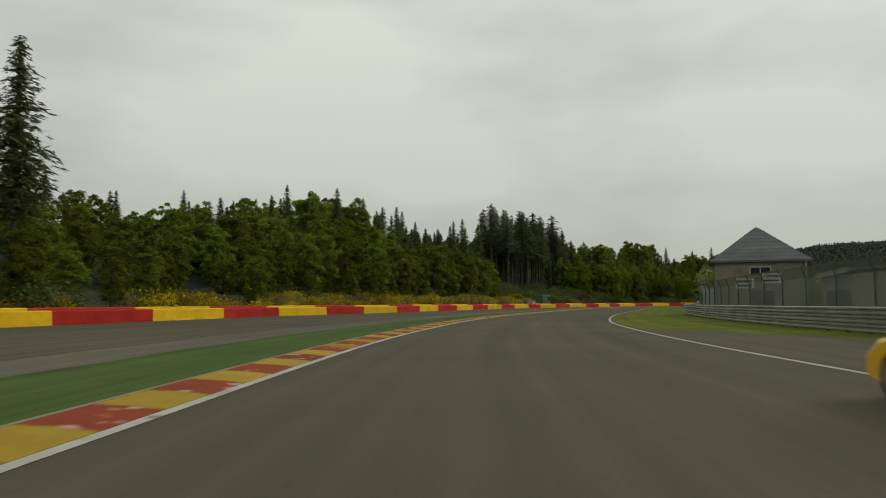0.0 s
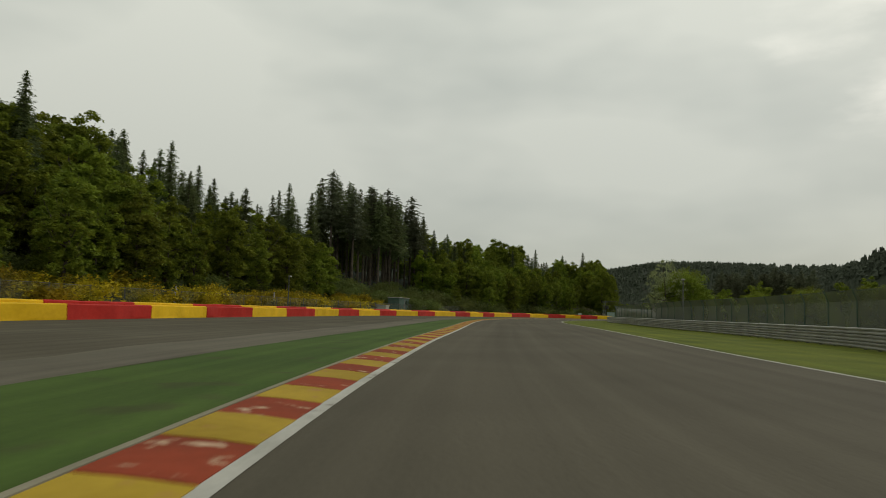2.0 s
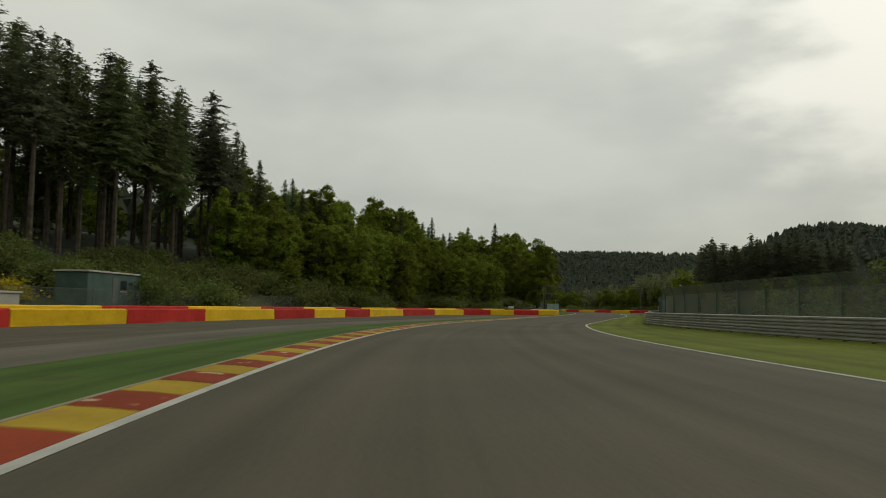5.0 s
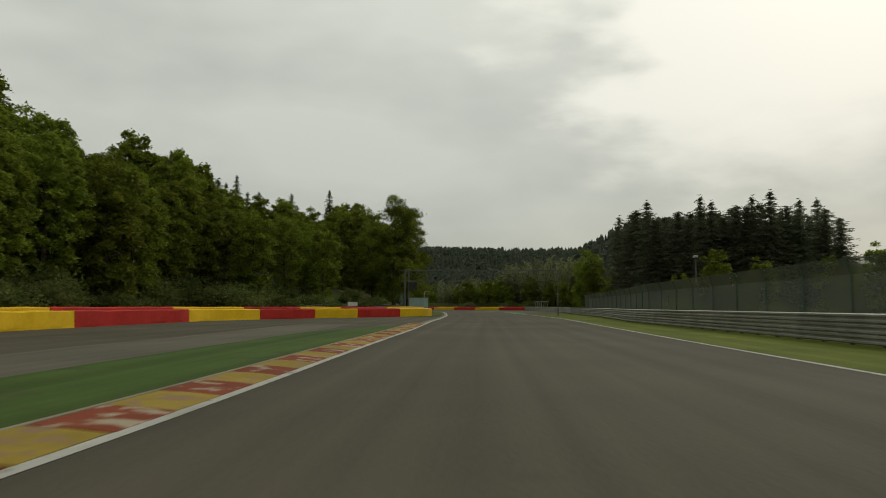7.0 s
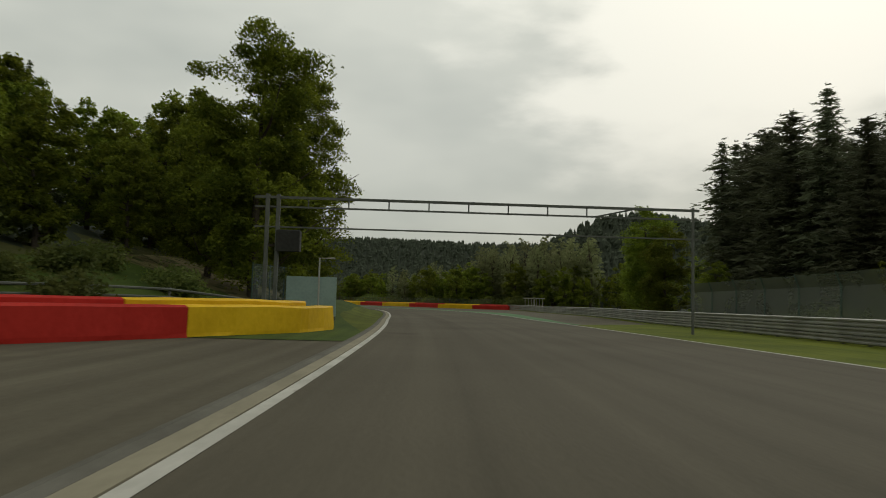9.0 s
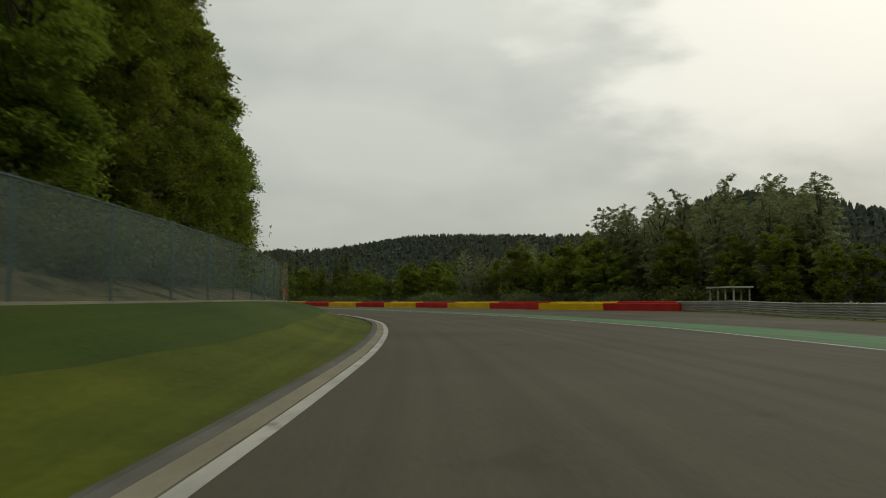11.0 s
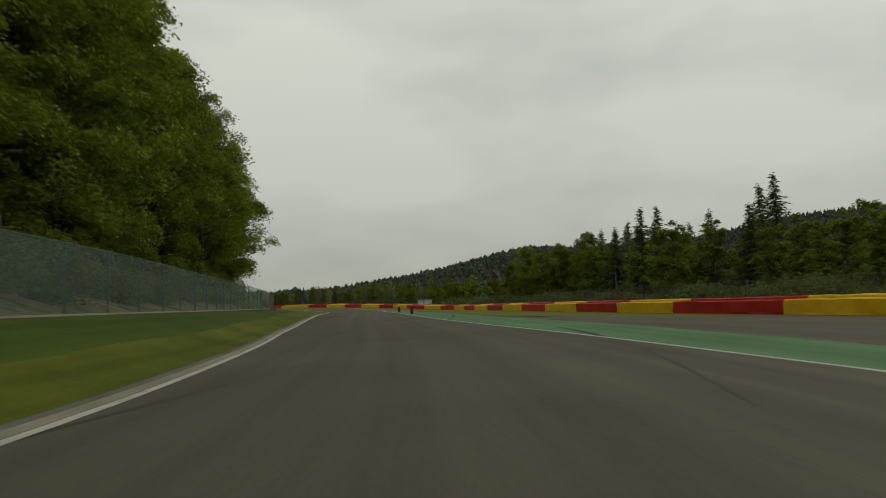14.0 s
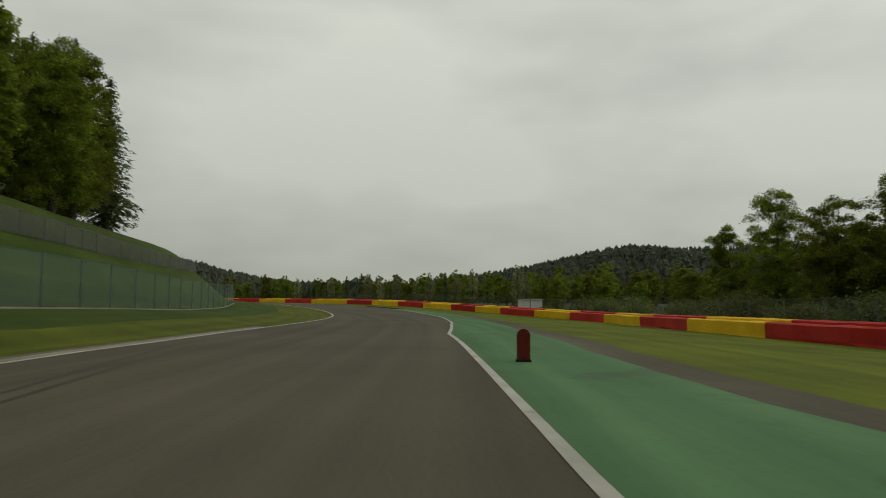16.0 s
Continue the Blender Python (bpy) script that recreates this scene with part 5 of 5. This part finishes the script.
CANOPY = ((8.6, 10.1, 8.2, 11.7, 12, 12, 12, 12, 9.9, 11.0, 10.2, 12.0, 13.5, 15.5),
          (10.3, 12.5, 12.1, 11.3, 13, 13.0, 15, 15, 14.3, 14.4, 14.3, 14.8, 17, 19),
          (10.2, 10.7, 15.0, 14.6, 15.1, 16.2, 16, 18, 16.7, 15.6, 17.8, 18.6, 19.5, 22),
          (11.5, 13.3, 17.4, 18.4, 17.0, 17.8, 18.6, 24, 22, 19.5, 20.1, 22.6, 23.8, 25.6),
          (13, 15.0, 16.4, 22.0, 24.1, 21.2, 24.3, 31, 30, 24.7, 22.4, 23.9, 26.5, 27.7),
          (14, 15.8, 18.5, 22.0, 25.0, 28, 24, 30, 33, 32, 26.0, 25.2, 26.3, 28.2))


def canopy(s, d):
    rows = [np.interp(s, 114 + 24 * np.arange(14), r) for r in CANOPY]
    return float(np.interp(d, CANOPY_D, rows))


def spots(s0, s1, d0, d1, n, low, high, apart=2.2):
    """Scattered places in a band beside the road, none too near another."""
    out = []
    for _ in range(n * 30):
        s, d = pick.uniform(s0, s1), pick.uniform(d0, d1)
        if all((s - a) ** 2 + (d - b) ** 2 > apart ** 2 for a, b, _ in out):
            out.append((round(s, 1), round(d, 1), pick.uniform(low, high)))
        if len(out) == n:
            break
    return out


def shared(name, kinds, label, group, places):
    for k, m in enumerate(kinds):
        planted(name, m, label, group, places[k::len(kinds)])


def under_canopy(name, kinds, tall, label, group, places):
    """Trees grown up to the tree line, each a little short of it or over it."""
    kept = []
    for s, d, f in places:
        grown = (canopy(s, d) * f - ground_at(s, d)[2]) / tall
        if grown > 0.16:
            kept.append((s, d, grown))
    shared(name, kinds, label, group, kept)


def behind(places):
    """Only the places well behind the tyre wall."""
    return [p for p in places if p[1] > float(TYREWALL(p[0])) + 3.2 + p[2]]


def clear_of_wall(places):
    return [p for p in places if p[1] > float(TYREWALL(p[0])) + 6.0]


def wooded(places):
    return [p for p in places if not (262 < p[0] < 307 and p[1] < 49)]


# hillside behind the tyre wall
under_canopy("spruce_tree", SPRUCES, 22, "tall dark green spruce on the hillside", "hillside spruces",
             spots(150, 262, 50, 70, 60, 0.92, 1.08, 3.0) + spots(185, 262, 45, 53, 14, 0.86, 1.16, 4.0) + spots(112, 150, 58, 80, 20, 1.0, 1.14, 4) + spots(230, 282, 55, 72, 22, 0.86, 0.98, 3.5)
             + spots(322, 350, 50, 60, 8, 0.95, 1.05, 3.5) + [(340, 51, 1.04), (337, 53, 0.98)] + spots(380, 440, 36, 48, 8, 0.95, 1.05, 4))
planted("spruce_tree", conifer(4, 24, 4.4, 0.34, NEEDLES, 0.35, 0.36, 13, 0.7, 0.4), "very tall spruce with drooping boughs", "hillside spruces", [(106.1, 36.6, 0.84)])
shared("pine_tree", PINES, "tall pine with a bare trunk and a dark crown", "tall pines", spots(277, 320, 49, 62, 34, 0.8, 1.02, 3.2))
shared("spruce_tree", SPRUCES, "dark spruce rising above the broadleaf trees", "spruces by the gantry", [(459, 36, 0.9), (463, 27, 0.95), (467, 31, 0.85), (472, 34, 0.85), (470, 27, 0.8)])
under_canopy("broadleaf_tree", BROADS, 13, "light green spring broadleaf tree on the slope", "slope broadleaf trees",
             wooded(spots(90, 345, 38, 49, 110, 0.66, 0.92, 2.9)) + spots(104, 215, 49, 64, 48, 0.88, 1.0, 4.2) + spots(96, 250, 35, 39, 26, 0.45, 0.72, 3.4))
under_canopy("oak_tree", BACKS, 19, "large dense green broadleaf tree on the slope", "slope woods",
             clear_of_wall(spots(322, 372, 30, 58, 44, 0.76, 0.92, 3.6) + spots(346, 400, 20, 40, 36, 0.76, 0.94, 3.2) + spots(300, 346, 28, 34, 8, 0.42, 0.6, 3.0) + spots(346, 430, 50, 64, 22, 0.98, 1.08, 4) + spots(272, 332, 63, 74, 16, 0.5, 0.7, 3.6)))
shared("broadleaf_tree", GIANTS, "big bushy broadleaf tree beside the gantry", "trees by the gantry", [(386.5, 13.6, 0.79), (391.5, 11.8, 0.68), (390, 17, 0.6)])
# bank of the left-hand bend
shared("beech_tree", GIANTS, "large dense green broadleaf tree behind the fence", "trees behind the fence",
       [(s, float(FENCE(s)) + d, k) for s, d, k in spots(398, 440, 3.6, 6.4, 9, 0.52, 0.64, 4.0) + spots(441, 500, 4.7, 8.0, 14, 0.62, 0.8, 4.0) + spots(500, 560, 3.8, 6.6, 14, 0.74, 0.95, 4.0) + spots(561, 616, 3.8, 6.4, 12, 0.88, 1.02, 4.0)])
shared("beech_tree", BACKS, "large green broadleaf tree high on the bank", "trees on the bank",
       [(s, float(FENCE(s)) + d, k) for s, d, k in spots(398, 440, 8, 13, 8, 0.6, 0.75, 4.2) + spots(441, 606, 8, 13, 32, 0.85, 1.05, 4.2) + spots(610, 655, 9, 16, 12, 0.45, 0.6, 3.6) + spots(440, 606, 15, 28, 24, 0.8, 1.0, 5) + spots(610, 665, 17, 28, 14, 0.5, 0.66, 4)])
shared("spruce_tree", SPRUCES, "tall dark spruce at the end of the bank", "end spruces",
       [(float(a), float(b), k) for (a,), (b,), k in ((*along([x], [y]), k) for x, y, k in ((117.2, 605, 1.1), (115, 599, 1.12), (118, 591, 1.14), (112, 594, 1.15), (109, 606, 1.12), (114, 585, 1.1), (106, 598, 1.15)))])
def past_wall(places):
    """Places given by their distance behind the tyre wall of the left-hand bend."""
    return [(s, float(RIGHTWALL(s)) - d, k) for s, d, k in places]


shared("beech_tree", GIANTS, "dense green broadleaf tree on top of the bank", "trees on the bank",
       [(float(a), float(b), k) for (a,), (b,), k in ((*along([x], [y]), k) for x, y, k in ((141, 552, 0.64), (138, 560, 0.66), (136, 548, 0.7), (132, 556, 0.72), (130, 566, 0.72), (127, 545, 0.75), (131, 572, 0.66), (125, 575, 0.7)))])
# inside of the right-hand bend
shared("conifer_tree", DARKS, "dense dark conifer in a group beyond the fence", "conifer group", spots(388, 416, -54, -25, 60, 0.84, 1.04, 2.8))
shared("broadleaf_tree", BROADS, "bright light green young broadleaf tree", "young trees by the fence",
       [(342, -17.4, 0.44), (338, -19.5, 0.36), (362, -20, 0.42), (380, -19, 0.3)])
planted("broadleaf_tree", GIANTS[2], "bright light green round-headed broadleaf tree by the fence", "young trees by the fence", [(420, -22.4, 0.68), (416, -22.4, 0.54), (425, -24.4, 0.56), (404, -21.5, 0.3)])
planted("birch_tree", OPENBIRCH, "pale thin-leaved birch beyond the fence", "birches", [(220, -18, 1.08), (222.5, -20.5, 0.92)])
planted("willow_tree", WILLOW, "bright green bushy willow leaning over the fence", "willows", [(221.5, -20.9, 1.0), (226, -21.4, 1.06), (231, -22.5, 0.85)])
planted("willow_tree", WILLOW, "low light green willow beyond the fence", "willows", [(206, -25, 0.58), (200, -28, 0.64), (194, -26, 0.57), (188, -29, 0.62), (209, -32, 0.66), (197, -34, 0.66)])
shared("broadleaf_tree", BROADS, "dark green broadleaf tree beyond the fence", "broadleaf trees beyond the fence",
       spots(420, 478, -64, -42, 22, 0.55, 0.8, 4.0) + spots(205, 275, -31, -21.5, 20, 0.33, 0.46, 3.0) + spots(275, 345, -44, -26, 18, 0.3, 0.45, 4) + spots(180, 345, -62, -44, 24, 0.42, 0.6, 4.5))
shared("birch_tree", BIRCHES, "pale thin-leaved birch behind the tyre wall", "birches behind the tyre wall", past_wall(spots(482, 510, 14, 26, 30, 1.0, 1.24, 2.4) + spots(508, 548, 14, 26, 20, 0.68, 0.86, 2.8) + spots(700, 850, 7, 16, 20, 0.42, 0.56, 4.0)))
shared("alder_tree", BROADS, "dark green broadleaf tree behind the tyre wall", "trees behind the tyre wall",
       past_wall(spots(478, 525, 9, 28, 34, 0.6, 0.76, 3.2) + spots(525, 562, 17, 34, 22, 0.5, 0.7, 3.4) + spots(560, 660, 16, 36, 44, 0.55, 0.78, 3.8) + spots(672, 740, 10, 37, 30, 0.38, 0.5, 4.5)
                 + spots(740, 870, 9, 46, 74, 0.4, 0.56, 4.0) + spots(672, 740, 28, 60, 34, 0.45, 0.6, 4.2)))
shared("alder_tree", GIANTS, "tall bushy broadleaf tree behind the tyre wall", "tall trees behind the tyre wall",
       past_wall([(669, 13, 0.48), (663, 14, 0.56), (658, 16, 0.6), (653, 17, 0.57), (648, 20, 0.6), (665, 20, 0.55), (641, 18, 0.5)]))
shared("spruce_tree", STOUTS, "dark spruce behind the tyre wall", "spruces behind the tyre wall",
       past_wall(spots(606, 650, 18, 30, 18, 0.84, 1.06, 2.8) + spots(505, 560, 27, 37, 7, 0.75, 0.95, 4) + spots(745, 860, 15, 42, 26, 0.4, 0.58, 4)))

GORSES = [bush(61, 1.7, 1.5, 1600, GORSE, 0.15, True), bush(62, 1.4, 1.2, 1400, GORSE, 0.15, True)]
SCRUBS = [bush(63, 2.0, 1.9, 2600, SCRUB, 0.15, True), bush(64, 1.7, 1.5, 2200, SCRUB, 0.15, True)]
shrubs("gorse_bush", GORSES, "yellow flowering gorse bush on the slope", "gorse", behind(spots(95, 262, 32, 38, 90, 0.8, 1.35, 1.6)))
shrubs("scrub_bush", SCRUBS, "low green scrub bush on the slope", "scrub", behind(spots(80, 330, 36, 46, 90, 0.6, 1.4, 1.8) + spots(256, 330, 30, 50, 60, 0.9, 1.7, 2.0)
       + spots(318, 362, 24, 34, 46, 0.8, 1.5, 1.6) + spots(345, 378, 14, 26, 34, 0.5, 1.1, 1.7)))
shrubs("scrub_bush", SCRUBS, "low green scrub bush behind the fence", "scrub", [p for p in spots(205, 392, -30, -15, 80, 0.6, 1.2, 2.0) if p[1] < float(RAIL(p[0])) - 2.4 - 1.6 * p[2]] + past_wall(spots(480, 700, 5.5, 16, 70, 0.7, 1.6, 2.0)))

UNDERS = [bush(65, 2.0, 1.8, 5000, SCRUB, 0.085, True), bush(66, 1.7, 1.5, 4500, SCRUB, 0.085, True)]
shrubs("undergrowth_bush", UNDERS, "low undergrowth bush behind the debris fence", "undergrowth",
       [(s, float(FENCE(s)) + d, k) for s, d, k in spots(400, 602, 1.6, 4.2, 70, 0.6, 1.3, 2.0)])

far = []
for _ in range(32000):
    a, r = pick.uniform(-0.65, 1.05), 330 + 1150 * pick.random() ** 0.8
    x, y = 100 + math.sin(a) * r, 200 + math.cos(a) * r
    far.append((x, y, pick.uniform(7, 11.5)))
fs, fd = along([p[0] for p in far], [p[1] for p in far])
far = [p for p, s, d in zip(far, fs, fd) if d < (-75 if s < 590 else -150) or d > (330 if s < 340 else 150)]
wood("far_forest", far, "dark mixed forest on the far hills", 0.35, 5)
ring = []
for _ in range(1500):
    s, d = pick.uniform(30, 860), pick.choice((pick.uniform(66, 170), pick.uniform(-170, -64)))
    if (d > 0 and s < 340) or (s > 590 and -115 < d < 0):
        continue
    x, y = at(s, d)
    ring.append((float(x), float(y), pick.uniform(8, 12) if d > 0 else pick.uniform(7, 11)))
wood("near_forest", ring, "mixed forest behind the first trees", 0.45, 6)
